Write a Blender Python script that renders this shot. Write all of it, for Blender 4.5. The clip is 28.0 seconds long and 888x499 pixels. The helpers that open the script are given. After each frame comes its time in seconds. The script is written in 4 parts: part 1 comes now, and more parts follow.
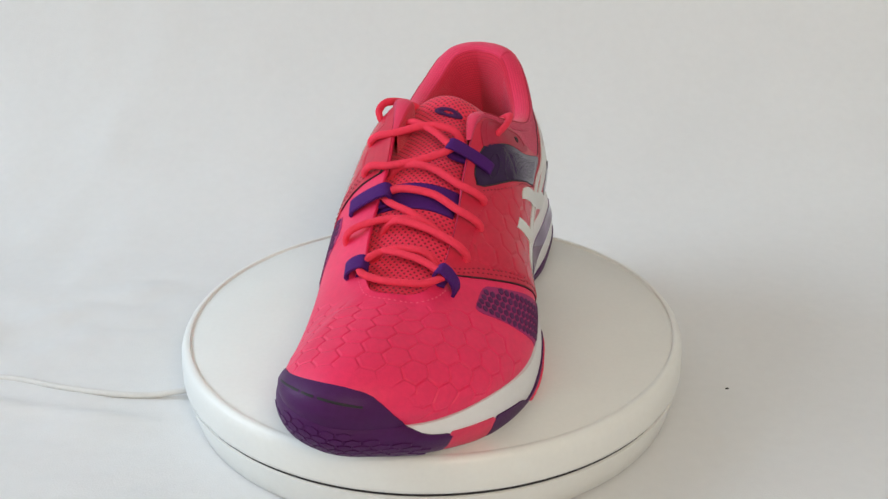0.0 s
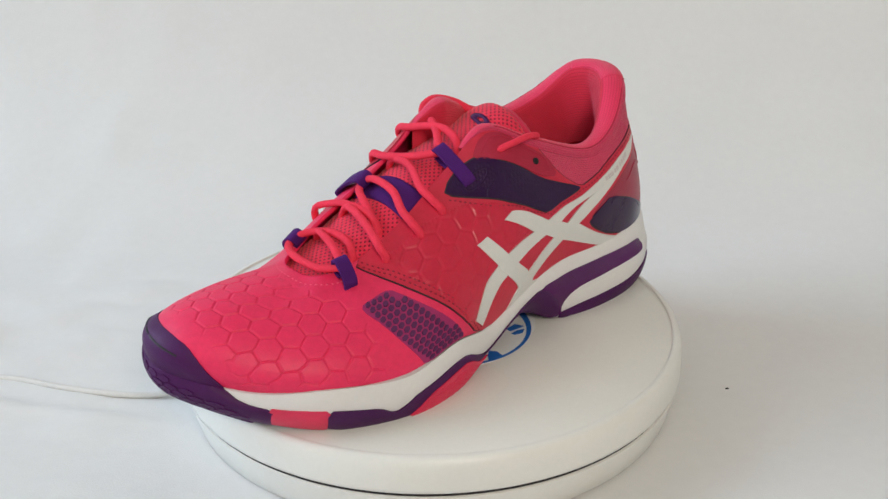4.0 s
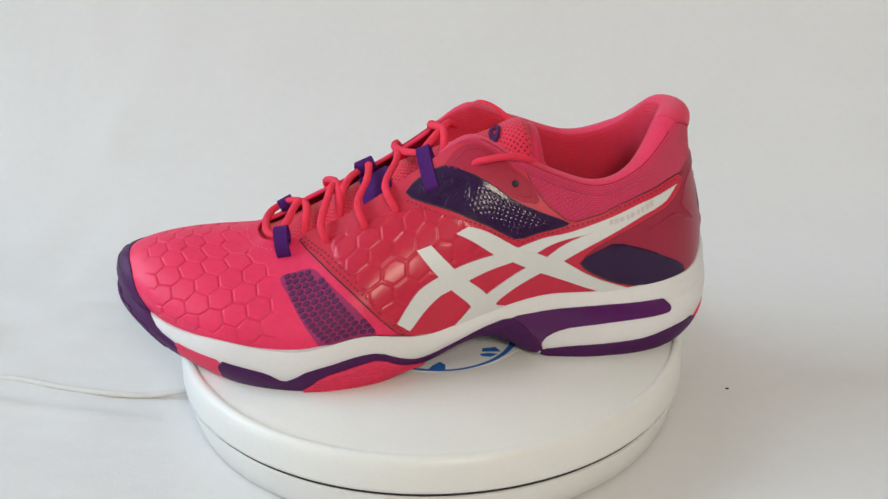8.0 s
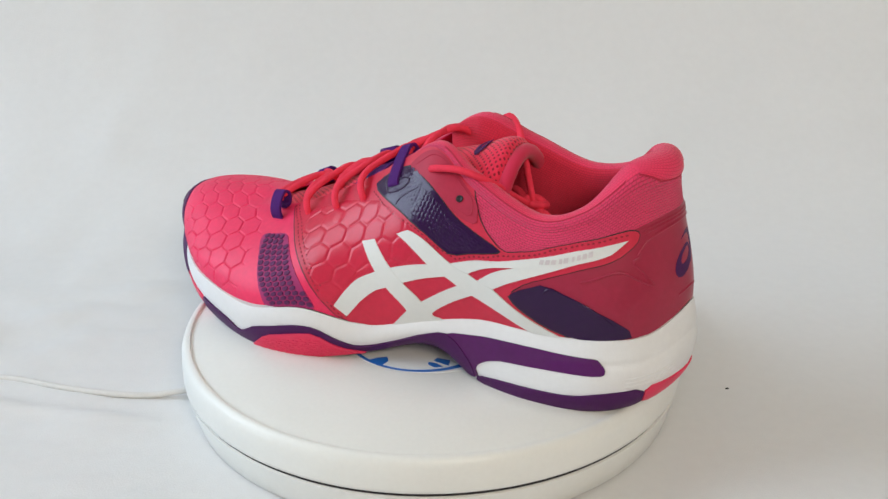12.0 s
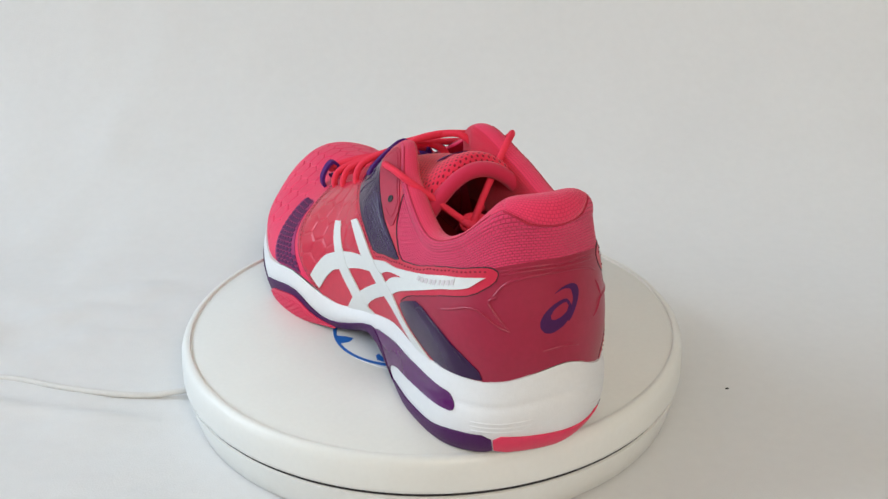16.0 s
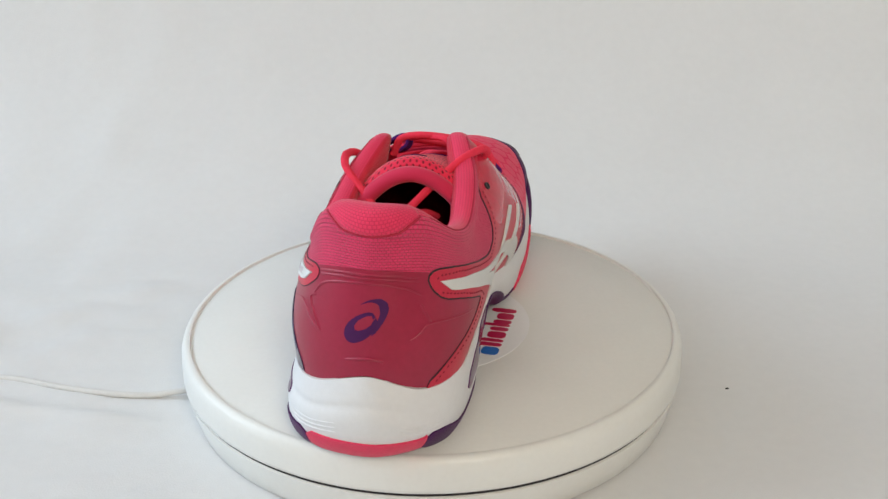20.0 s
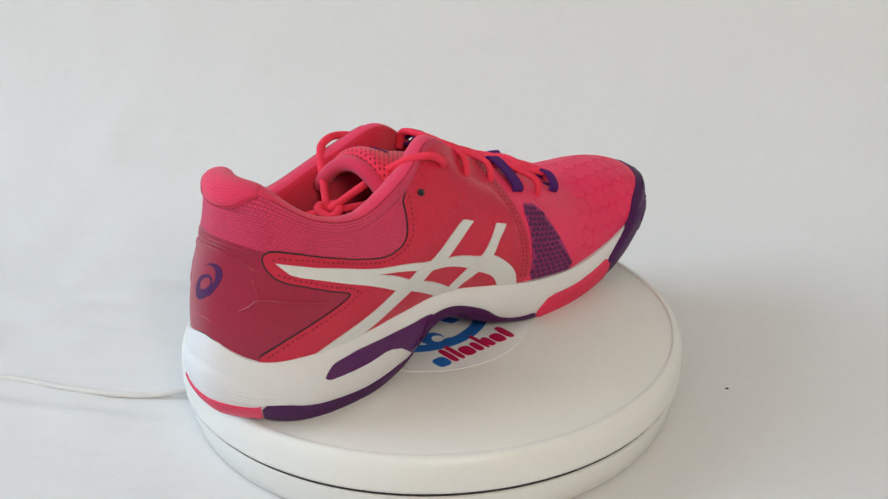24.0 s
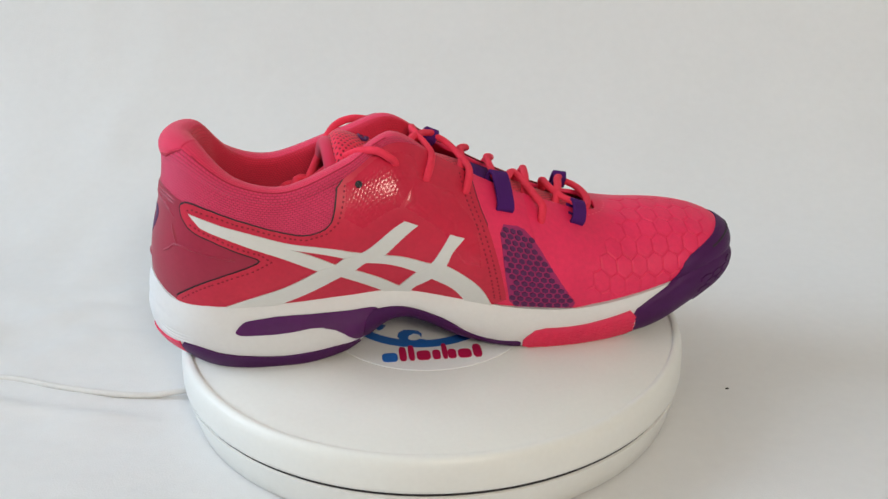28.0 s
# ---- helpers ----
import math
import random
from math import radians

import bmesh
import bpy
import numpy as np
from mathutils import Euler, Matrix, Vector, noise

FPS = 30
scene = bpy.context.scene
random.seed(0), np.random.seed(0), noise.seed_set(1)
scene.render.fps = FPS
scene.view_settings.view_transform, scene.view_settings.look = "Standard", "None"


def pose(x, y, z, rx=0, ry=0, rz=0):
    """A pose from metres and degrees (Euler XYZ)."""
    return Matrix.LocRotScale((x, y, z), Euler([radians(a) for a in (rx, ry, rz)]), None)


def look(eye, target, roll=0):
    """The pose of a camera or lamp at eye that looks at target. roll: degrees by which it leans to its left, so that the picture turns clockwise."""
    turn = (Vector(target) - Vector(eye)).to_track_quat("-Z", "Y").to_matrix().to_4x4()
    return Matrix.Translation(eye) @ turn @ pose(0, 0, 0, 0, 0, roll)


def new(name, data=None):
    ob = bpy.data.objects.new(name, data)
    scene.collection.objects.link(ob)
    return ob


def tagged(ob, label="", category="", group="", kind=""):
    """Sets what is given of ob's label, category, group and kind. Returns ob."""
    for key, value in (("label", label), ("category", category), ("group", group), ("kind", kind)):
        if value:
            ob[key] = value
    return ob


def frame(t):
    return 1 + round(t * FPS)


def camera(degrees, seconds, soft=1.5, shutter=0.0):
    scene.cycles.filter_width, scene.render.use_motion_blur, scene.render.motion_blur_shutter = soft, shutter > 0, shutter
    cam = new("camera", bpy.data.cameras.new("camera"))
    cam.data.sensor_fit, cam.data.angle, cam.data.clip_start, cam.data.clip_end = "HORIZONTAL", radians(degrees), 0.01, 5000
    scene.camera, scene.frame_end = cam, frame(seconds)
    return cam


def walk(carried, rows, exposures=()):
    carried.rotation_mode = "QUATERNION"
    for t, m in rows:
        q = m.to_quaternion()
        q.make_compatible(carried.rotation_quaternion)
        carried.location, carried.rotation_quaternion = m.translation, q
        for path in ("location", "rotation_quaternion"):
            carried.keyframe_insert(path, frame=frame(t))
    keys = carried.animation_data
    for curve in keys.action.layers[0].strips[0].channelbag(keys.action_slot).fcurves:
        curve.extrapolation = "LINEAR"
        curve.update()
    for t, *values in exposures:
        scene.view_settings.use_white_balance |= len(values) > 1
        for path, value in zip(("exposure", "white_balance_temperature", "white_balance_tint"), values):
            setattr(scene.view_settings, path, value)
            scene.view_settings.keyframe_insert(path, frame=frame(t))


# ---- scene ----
from mathutils.geometry import delaunay_2d_cdt

# ---------------------------------------------------------------- camera: it stands still
cam = camera(38.35, 28.0, soft=1.45)
STAND = look((0, -0.5668, 0.3019), (0.0063, -0.0224, 0.0497), roll=-0.662)
walk(cam, [(0.0, STAND), (28.0, STAND)])

# ---------------------------------------------------------------- light: a cool window to the left, a window behind the camera, daylight outside
world = bpy.data.worlds.new("daylight")
scene.world = world
world.use_nodes = True
sky = world.node_tree.nodes.new("ShaderNodeTexSky")
sky.sky_type, sky.sun_disc, sky.sun_elevation, sky.sun_rotation = "NISHITA", False, radians(35), radians(200)
world.node_tree.links.new(sky.outputs[0], world.node_tree.nodes["Background"].inputs[0])
world.node_tree.nodes["Background"].inputs[1].default_value = 0.1


def window_light(name, eye, target, wide, high, watts, colour):
    lamp = bpy.data.lights.new(name, "AREA")
    lamp.shape, lamp.size, lamp.size_y, lamp.energy, lamp.color = "RECTANGLE", wide, high, watts, colour
    ob = new(name, lamp)
    ob.matrix_world = look(eye, target)
    return ob


window_light("window_light_left", (-2.42, 0.10, 1.15), (-0.1, -0.1, 0.0), 1.8, 1.6, 60, (0.70, 0.85, 1.0))
window_light("window_light_back", (0.42, -1.92, 1.30), (0, -0.1, 0.0), 0.55, 0.5, 20.6, (1.0, 0.87, 0.70))
scene.view_settings.exposure = 0.0


# ---------------------------------------------------------------- materials
def material(name, colour, rough=0.5, metal=0.0, grain=0.06, scale=400.0, bump=0.0, bump_scale=1500.0, coat=0.0, sheen=0.0, spec=0.5, tint=None):
    """A painted, moulded or woven surface: base colour varied at two scales, with fine relief."""
    m = bpy.data.materials.new(name)
    m.use_nodes = True
    n, l = m.node_tree.nodes, m.node_tree.links
    b = n["Principled BSDF"]
    at = n.new("ShaderNodeTexCoord")
    fine, broad = n.new("ShaderNodeTexNoise"), n.new("ShaderNodeTexNoise")
    fine.inputs["Scale"].default_value, broad.inputs["Scale"].default_value = scale, scale / 12
    fine.inputs["Detail"].default_value = 3
    for t in (fine, broad):
        l.new(at.outputs["Object"], t.inputs["Vector"])
    add = n.new("ShaderNodeMath")
    add.operation = "ADD"
    l.new(fine.outputs[0], add.inputs[0])
    l.new(broad.outputs[0], add.inputs[1])
    ramp = n.new("ShaderNodeMapRange")
    ramp.inputs["From Min"].default_value, ramp.inputs["From Max"].default_value = 0.6, 1.4
    l.new(add.outputs[0], ramp.inputs["Value"])
    mix = n.new("ShaderNodeMix")
    mix.data_type = "RGBA"
    dark = tint or tuple(c * (1 - 2 * grain) for c in colour)
    mix.inputs["A"].default_value, mix.inputs["B"].default_value = (*dark, 1), (*(min(1, c * (1 + grain)) for c in colour), 1)
    l.new(ramp.outputs[0], mix.inputs["Factor"])
    l.new(mix.outputs["Result"], b.inputs["Base Color"])
    b.inputs["Roughness"].default_value, b.inputs["Metallic"].default_value = rough, metal
    b.inputs["Specular IOR Level"].default_value = spec
    b.inputs["Coat Weight"].default_value, b.inputs["Coat Roughness"].default_value = coat, 0.08
    b.inputs["Sheen Weight"].default_value = sheen
    if bump:
        relief, tex = n.new("ShaderNodeBump"), n.new("ShaderNodeTexNoise")
        tex.inputs["Scale"].default_value = bump_scale
        l.new(at.outputs["Object"], tex.inputs["Vector"])
        l.new(tex.outputs[0], relief.inputs["Height"])
        relief.inputs["Strength"].default_value, relief.inputs["Distance"].default_value = bump, 0.0006
        l.new(relief.outputs[0], b.inputs["Normal"])
    return m


PINK, RED, PURPLE, WHITE = (0.80, 0.024, 0.105), (0.57, 0.022, 0.056), (0.064, 0.009, 0.078), (0.71, 0.70, 0.70)
pink_upper = material("pink synthetic upper", PINK, 0.48, bump=0.15, spec=0.4)
red_gloss = material("red glossy film", RED, 0.16, bump=0.04, spec=0.32)
red_film = material("red synthetic film", RED, 0.38, bump=0.08, spec=0.3)
red_moulded = material("red moulded film", RED, 0.26, bump=0.05, spec=0.3)
red_matt = material("red smooth film", (0.40, 0.018, 0.050), 0.52, bump=0.1, spec=0.25)
counter_red = material("red heel counter", (0.33, 0.014, 0.046), 0.36, bump=0.08, spec=0.42)
purple_rubber = material("purple rubber", PURPLE, 0.5, bump=0.2, spec=0.2)
purple_gloss = material("purple glossy film", (0.028, 0.006, 0.046), 0.13, bump=0.05, bump_scale=900, spec=0.3)
purple_web = material("purple woven webbing", (0.070, 0.009, 0.14), 0.8, bump=0.6, bump_scale=2500, spec=0.2)
white_foam = material("white moulded foam", WHITE, 0.55, grain=0.02, bump=0.15)
white_film = material("white film", (0.67, 0.67, 0.65), 0.45, grain=0.02)
pink_rubber = material("pink rubber", (0.72, 0.030, 0.095), 0.5, bump=0.2, spec=0.4)
lace_pink = material("pink woven lace", (0.86, 0.042, 0.088), 0.8, bump=0.8, bump_scale=2000, spec=0.2)
black_edge = material("black cut edge", (0.012, 0.008, 0.012), 0.6)
platter_white = material("white plastic", (0.745, 0.74, 0.705), 0.42, grain=0.015)
cloth_white = material("white cotton cloth", (0.72, 0.72, 0.72), 0.95, grain=0.014, scale=160, bump=0.28, bump_scale=1300)


def patterned(name, colour, dark, pitch, rough=0.85, depth=0.5, limits=(0.35, 0.8)):
    """Fabric with a net of small holes."""
    m = material(name, colour, rough, grain=0.06, sheen=0.15, spec=0.25)
    n, l = m.node_tree.nodes, m.node_tree.links
    b = n["Principled BSDF"]
    at = n.new("ShaderNodeTexCoord")
    waves = []
    for axis in "XY":
        w = n.new("ShaderNodeTexWave")
        w.bands_direction = axis
        w.inputs["Scale"].default_value = 0.314159 / (pitch / 1000)
        turn_ = n.new("ShaderNodeVectorRotate")
        turn_.rotation_type = "Z_AXIS"
        turn_.inputs["Angle"].default_value = radians(45)
        l.new(at.outputs["Object"], turn_.inputs["Vector"])
        l.new(turn_.outputs[0], w.inputs["Vector"])
        waves.append(w.outputs["Fac"])
    mul = n.new("ShaderNodeMath")
    mul.operation = "MULTIPLY"
    l.new(waves[0], mul.inputs[0])
    l.new(waves[1], mul.inputs[1])
    cut = n.new("ShaderNodeMapRange")
    cut.inputs["From Min"].default_value, cut.inputs["From Max"].default_value = limits
    l.new(mul.outputs[0], cut.inputs["Value"])
    woven(m, cut.outputs[0], dark, depth)
    return m


def woven(m, holes, dark, depth):
    """Darkens and sinks a material where the holes of its weave lie."""
    n, l = m.node_tree.nodes, m.node_tree.links
    b = n["Principled BSDF"]
    mix = n.new("ShaderNodeMix")
    mix.data_type = "RGBA"
    l.new(b.inputs["Base Color"].links[0].from_socket, mix.inputs["A"])
    mix.inputs["B"].default_value = (*dark, 1)
    l.new(holes, mix.inputs["Factor"])
    l.new(mix.outputs["Result"], b.inputs["Base Color"])
    relief = n.new("ShaderNodeBump")
    relief.invert = True
    relief.inputs["Strength"].default_value, relief.inputs["Distance"].default_value = depth, 0.0008
    l.new(holes, relief.inputs["Height"])
    l.new(relief.outputs[0], b.inputs["Normal"])


def knitted(name, colour, dark, wide, high, depth):
    """Knit in rows of small stitches, by the surface's own millimetres."""
    m = material(name, colour, 0.85, grain=0.07, scale=900, sheen=0.15, spec=0.25)
    n, l = m.node_tree.nodes, m.node_tree.links
    at, rows = n.new("ShaderNodeUVMap"), n.new("ShaderNodeTexBrick")
    at.uv_map = "weave"
    l.new(at.outputs[0], rows.inputs["Vector"])
    for key, value in (("Scale", 1.0), ("Mortar Size", 0.20 * high), ("Mortar Smooth", 1.0), ("Brick Width", wide), ("Row Height", high)):
        rows.inputs[key].default_value = value
    woven(m, rows.outputs["Fac"], dark, depth)
    return m


knit_ribbed = knitted("pink ribbed knit", (0.76, 0.048, 0.140), (0.46, 0.019, 0.064), 2.1, 1.3, 0.7)
# lining is the pink knit below in a darker colour, for shade inside the collar
lining = knitted("pink ribbed lining darkened for inner shade", (0.70, 0.027, 0.070), (0.48, 0.017, 0.044), 1.3, 1.2, 0.35)
knit = knitted("pink knit lining", (0.83, 0.045, 0.125), (0.60, 0.026, 0.080), 1.3, 1.2, 0.35)
perforated = patterned("pink perforated mesh", (0.78, 0.028, 0.075), (0.22, 0.007, 0.024), 2.0, limits=(0.38, 0.70))
wall_paint = material("off-white wall paint", (0.72, 0.70, 0.66), 0.9, grain=0.02, scale=20)
floor_wood = material("oak floor", (0.30, 0.19, 0.11), 0.5, grain=0.15, scale=15)
table_wood = material("pale table wood", (0.42, 0.31, 0.20), 0.5, grain=0.12, scale=30)


# ---------------------------------------------------------------- mesh helpers
def mesh_of(name, verts, faces, mat, smooth=True, split=None, flat=None):
    me = bpy.data.meshes.new(name)
    me.from_pydata([tuple(map(float, v)) for v in verts], [], [tuple(map(int, f)) for f in faces])
    me.materials.append(mat)
    if flat is not None:  # the surface's own lengths in millimetres, for woven patterns
        at = np.zeros(len(me.loops), dtype=np.int32)
        me.loops.foreach_get("vertex_index", at)
        me.uv_layers.new(name="weave").data.foreach_set("uv", np.asarray(flat, float)[at].ravel())
    if smooth:
        me.shade_smooth()
    if split is not None:
        me.set_sharp_from_angle(angle=radians(split))
    me.update()
    return me


def part(name, me, parent, label=""):
    ob = new(name, me)
    ob.parent = parent
    return tagged(ob, label=label) if label else ob


def thing(name, label, category, group="", kind="", me=None):
    return tagged(new(name, me), label, category, group, kind)


def box(name, lo, hi, mat, bevel=0.0):
    bm = bmesh.new()
    bmesh.ops.create_cube(bm, size=1)
    for v in bm.verts:
        v.co = [(a + b) / 2 + c * (b - a) for a, b, c in zip(lo, hi, v.co)]
    if bevel:
        bmesh.ops.bevel(bm, geom=bm.edges[:], offset=bevel, segments=2, profile=0.7, affect="EDGES")
    me = bpy.data.meshes.new(name)
    bm.to_mesh(me)
    bm.free()
    me.materials.append(mat)
    return me


def lathe(profile, steps=160):
    """Verts and faces of a solid of revolution about z, from (radius, z) rows; first and last rows lie on the axis."""
    verts, faces = [], []
    for r, z in profile:
        for k in range(steps):
            a = 2 * math.pi * k / steps
            verts.append((r * math.cos(a), r * math.sin(a), z))
    for i in range(len(profile) - 1):
        for k in range(steps):
            j = (k + 1) % steps
            faces.append((i * steps + k, i * steps + j, (i + 1) * steps + j, (i + 1) * steps + k))
    return verts, faces


def sheet(rows, closed_u=False, closed_v=False):
    """Verts and faces of a grid of points, shape (nu, nv, 3)."""
    nu, nv = rows.shape[:2]
    faces = []
    for i in range(nu if closed_u else nu - 1):
        for j in range(nv if closed_v else nv - 1):
            a, b = (i + 1) % nu, (j + 1) % nv
            faces.append((i * nv + j, a * nv + j, a * nv + b, i * nv + b))
    return rows.reshape(-1, 3), faces


# ---------------------------------------------------------------- the room, the table and the cloth
TABLE_Z = -0.0370


def build_room():
    x0, x1, y0, y1, z0, z1, d = -2.5, 1.9, -2.0, 1.3, -0.78, 2.05, 0.12
    tagged(new("floor", box("floor", (x0, y0, z0 - 0.1), (x1, y1, z0), floor_wood)), "oak floor of a plain room", "floor", kind="structure")
    tagged(new("ceiling", box("ceiling", (x0, y0, z1), (x1, y1, z1 + 0.1), wall_paint)), "white painted ceiling", "ceiling", kind="structure")
    tagged(new("wall_north", box("wall_north", (x0 - d, y1, z0 - 0.1), (x1 + d, y1 + d, z1 + 0.1), wall_paint)), "plain off-white wall behind the cloth", "wall", kind="structure")
    tagged(new("wall_east", box("wall_east", (x1, y0, z0 - 0.1), (x1 + d, y1, z1 + 0.1), wall_paint)), "plain off-white side wall", "wall", kind="structure")

    def pierced(name, lo, hi, axis, a0, a1, b0, b1, label):
        """A wall with one opening, a0 to a1 along it and b0 to b1 in height."""
        bm = bmesh.new()
        spans = ((lo[axis], a0, lo[2], hi[2]), (a1, hi[axis], lo[2], hi[2]), (a0, a1, lo[2], b0), (a0, a1, b1, hi[2]))
        for s0, s1, t0, t1 in spans:
            l2, h2 = list(lo), list(hi)
            l2[axis], h2[axis], l2[2], h2[2] = s0, s1, t0, t1
            made = bmesh.ops.create_cube(bm, size=1)["verts"]
            for v in made:
                v.co = [(p + q) / 2 + c * (q - p) for p, q, c in zip(l2, h2, v.co)]
        me = bpy.data.meshes.new(name)
        bm.to_mesh(me)
        bm.free()
        me.materials.append(wall_paint)
        tagged(new(name, me), label, "wall", kind="structure")

    pierced("wall_west", (x0 - d, y0, z0 - 0.1), (x0, y1, z1 + 0.1), 1, -0.80, 1.00, 0.25, 1.95, "off-white wall with a window opening")
    pierced("wall_south", (x0 - d, y0 - d, z0 - 0.1), (x1 + d, y0, z1 + 0.1), 0, 0.145, 0.695, 1.05, 1.55, "off-white wall with a window opening")
    table = thing("table", "pale wooden table under the white cloth", "table")
    part("tabletop", box("tabletop", (-0.75, -0.35, TABLE_Z - 0.04), (0.75, 0.62, TABLE_Z - 0.006), table_wood, 0.003), table)
    for sx in (-0.7, 0.7):
        for sy in (-0.3, 0.56):
            part("leg", box("leg", (sx - 0.03, sy - 0.03, z0), (sx + 0.03, sy + 0.03, TABLE_Z - 0.04), table_wood, 0.003), table)


def build_cloth():
    """White cloth over the table, swept up in a curve behind it, with soft creases at one side."""
    prof = [(y, TABLE_Z, 0.0) for y in np.linspace(-0.37, 0.13, 150)]
    r = 0.30
    for a in np.linspace(0, math.pi / 2 - 0.12, 40)[1:]:
        prof.append((0.13 + r * math.sin(a), TABLE_Z + r * (1 - math.cos(a)), a))
    y, z, a = prof[-1]
    prof += [(y + 0.0045 * k, z + 0.045 * k, a) for k in range(1, 22)]
    xs = np.linspace(-0.72, 0.72, 150)
    rows = np.zeros((len(xs), len(prof), 3))
    for i, x in enumerate(xs):
        for j, (py, pz, a) in enumerate(prof):
            away = max(0.0, math.hypot(x, py) - 0.125)
            side = 1 / (1 + math.exp((x + 0.12) / 0.04)) * (1 - a / 1.5)
            c = noise.noise(Vector((x * 7, py * 22 + x * 4, 3.1))) * 0.0045 + noise.noise(Vector((x * 34, py * 42, 8))) * 0.0028
            soft = noise.noise(Vector((x * 2.2, py * 2.2 + pz * 2.0, 1))) * 0.006
            fold = 0.0026 * math.exp(-((py - (-0.0345 - 0.215 * (x + 0.13))) / 0.0042) ** 2) * min(1.0, max(0.0, (-0.128 - x) / 0.03))
            h = max(0.0, fold + abs(c) * side * min(1, away / 0.06) + (soft + 0.003) * min(1, away / 0.2) * (0.3 + 0.7 * a / 1.45))
            rows[i, j] = (x, py - h * math.sin(a), pz + h * math.cos(a))
    v, f = sheet(rows)
    ob = tagged(new("backdrop", mesh_of("backdrop", v, f, cloth_white)), "white cotton cloth swept up behind the turntable, softly creased", "cloth", kind="structure")
    thick = ob.modifiers.new("thickness", "SOLIDIFY")
    thick.thickness, thick.offset = 0.0012, -1


build_room()
build_cloth()


# ---------------------------------------------------------------- turntable
def build_turntable():
    table = thing("turntable", "round white plastic display turntable on a cloth", "turntable")
    v, f = lathe([(0, TABLE_Z + 0.001), (0.1180, TABLE_Z + 0.001), (0.1194, TABLE_Z + 0.0022), (0.1216, -0.0270), (0.1236, -0.0196), (0.1237, -0.0189), (0.1230, -0.0185), (0, -0.0185)])
    part("base", mesh_of("base", v, f, platter_white, split=35), table)
    v, f = lathe([(0, -0.0165), (0.1236, -0.0165), (0.1242, -0.0160), (0.1244, -0.0140), (0.1243, -0.0078), (0.1240, -0.0042), (0.1231, -0.0015), (0.1217, 0.0002),
                  (0.1203, 0.0007), (0.1196, 0.0006), (0.1191, -0.0004), (0.1184, -0.0005), (0.1178, 0.0), (0.06, 0.0), (0, 0.0)])
    platter = part("platter", mesh_of("platter", v, f, platter_white, split=50), table)
    # black filler ring, added so that the gap under the platter looks shaded
    v, f = lathe([(0, -0.0186), (0.1225, -0.0186), (0.1225, -0.0164), (0, -0.0164)], 192)
    part("gap_shade_ring", mesh_of("gap_shade_ring", v, f, black_edge, False), table, "black ring added as shade in the gap under the platter")
    for k in range(4):
        a = math.pi / 4 + k * math.pi / 2
        v, f = lathe([(0, TABLE_Z), (0.006, TABLE_Z), (0.006, TABLE_Z + 0.0012), (0, TABLE_Z + 0.0012)], 20)
        part("rubber_foot", mesh_of("rubber_foot", [(x + 0.1 * math.cos(a), y + 0.1 * math.sin(a), z) for x, y, z in v], f, black_edge, False), table)
    return table, platter


turntable, platter = build_turntable()

# ---------------------------------------------------------------- the shoe
AXIS = np.array([134.7, -5.4, 0.0])  # the turntable's axis, in the shoe's millimetres
HEADING = -102.54
shoe = thing("sports_shoe", "pink and purple sports shoe with white stripes and loose laces", "shoe")


def metres(points):
    return (np.asarray(points, float) - AXIS) / 1000.0


# ---------------------------------------------------------------- shape of the shoe (millimetres, heel at x = 0, toe ahead, left side +y)
# Stations run round the sole: toe tip, left side, heel, right side.
PLAN = [(285.5, -14), (278.3, 4.5), (261.5, 26.2), (237, 45), (203, 56), (172, 55), (143, 46.5), (113, 41), (87, 41), (60, 44), (29, 42), (8, 27),
        (-2, 0), (8, -21.5), (28, -33.5), (60, -36.5), (87, -36), (113, -38), (143, -43), (172, -46), (203, -48), (237, -47), (262, -42), (279.5, -31)]
# height of the line where upper and midsole meet; height and inset of the lower edge of the sole
SEAM = [30, 27, 23, 23, 20.5, 25.5, 19.5, 26.5, 32.3, 33.2, 35, 37, 45, 36, 35, 34, 34, 35, 28.5, 21.5, 19.5, 24.5, 31, 33]
SEAM_IN = [3, 3, 3, 3, 3, 3, 3, 3, 4.5, 6, 6.5, 5, 4.4, 3, 2, 2.5, 3, 3, 3, 3, 3, 3, 3, 3]
FOOT = [12, 9.5, 4, 1, 0, 0, 4.5, 11.5, 0.5, 0, 1.5, 4, 5, 4, 1.5, 0, 4, 18.5, 7.5, 0.5, 0, 3, 9, 12]
FOOT_IN = [15, 13, 11, 7, 4, 4, 5, 8, 4, 3, 4, 5.5, 8.5, 9.5, 7, 5, 5.5, 8, 6, 4, 4, 7, 12, 15]
# the edge of the throat and collar
RIM = [(217, -5, 56.5), (216, 3, 56), (213, 9, 57), (205, 12.5, 58), (191, 14, 62), (169, 15, 72.5), (145, 14, 87), (119, 16, 102),
       (96, 26, 91), (64, 32, 79.5), (41.5, 29.5, 85.5), (22.5, 19.5, 100.3), (11.7, -0.5, 102.5), (20, -20.5, 100.5), (39.5, -31, 88.5), (63, -34, 83.5),
       (90, -33, 92.5), (115, -26, 104), (143, -23, 89), (168, -23, 75.5), (191, -22, 65.7), (205, -19, 59.3), (213, -16, 57.2), (216, -12, 56.3)]
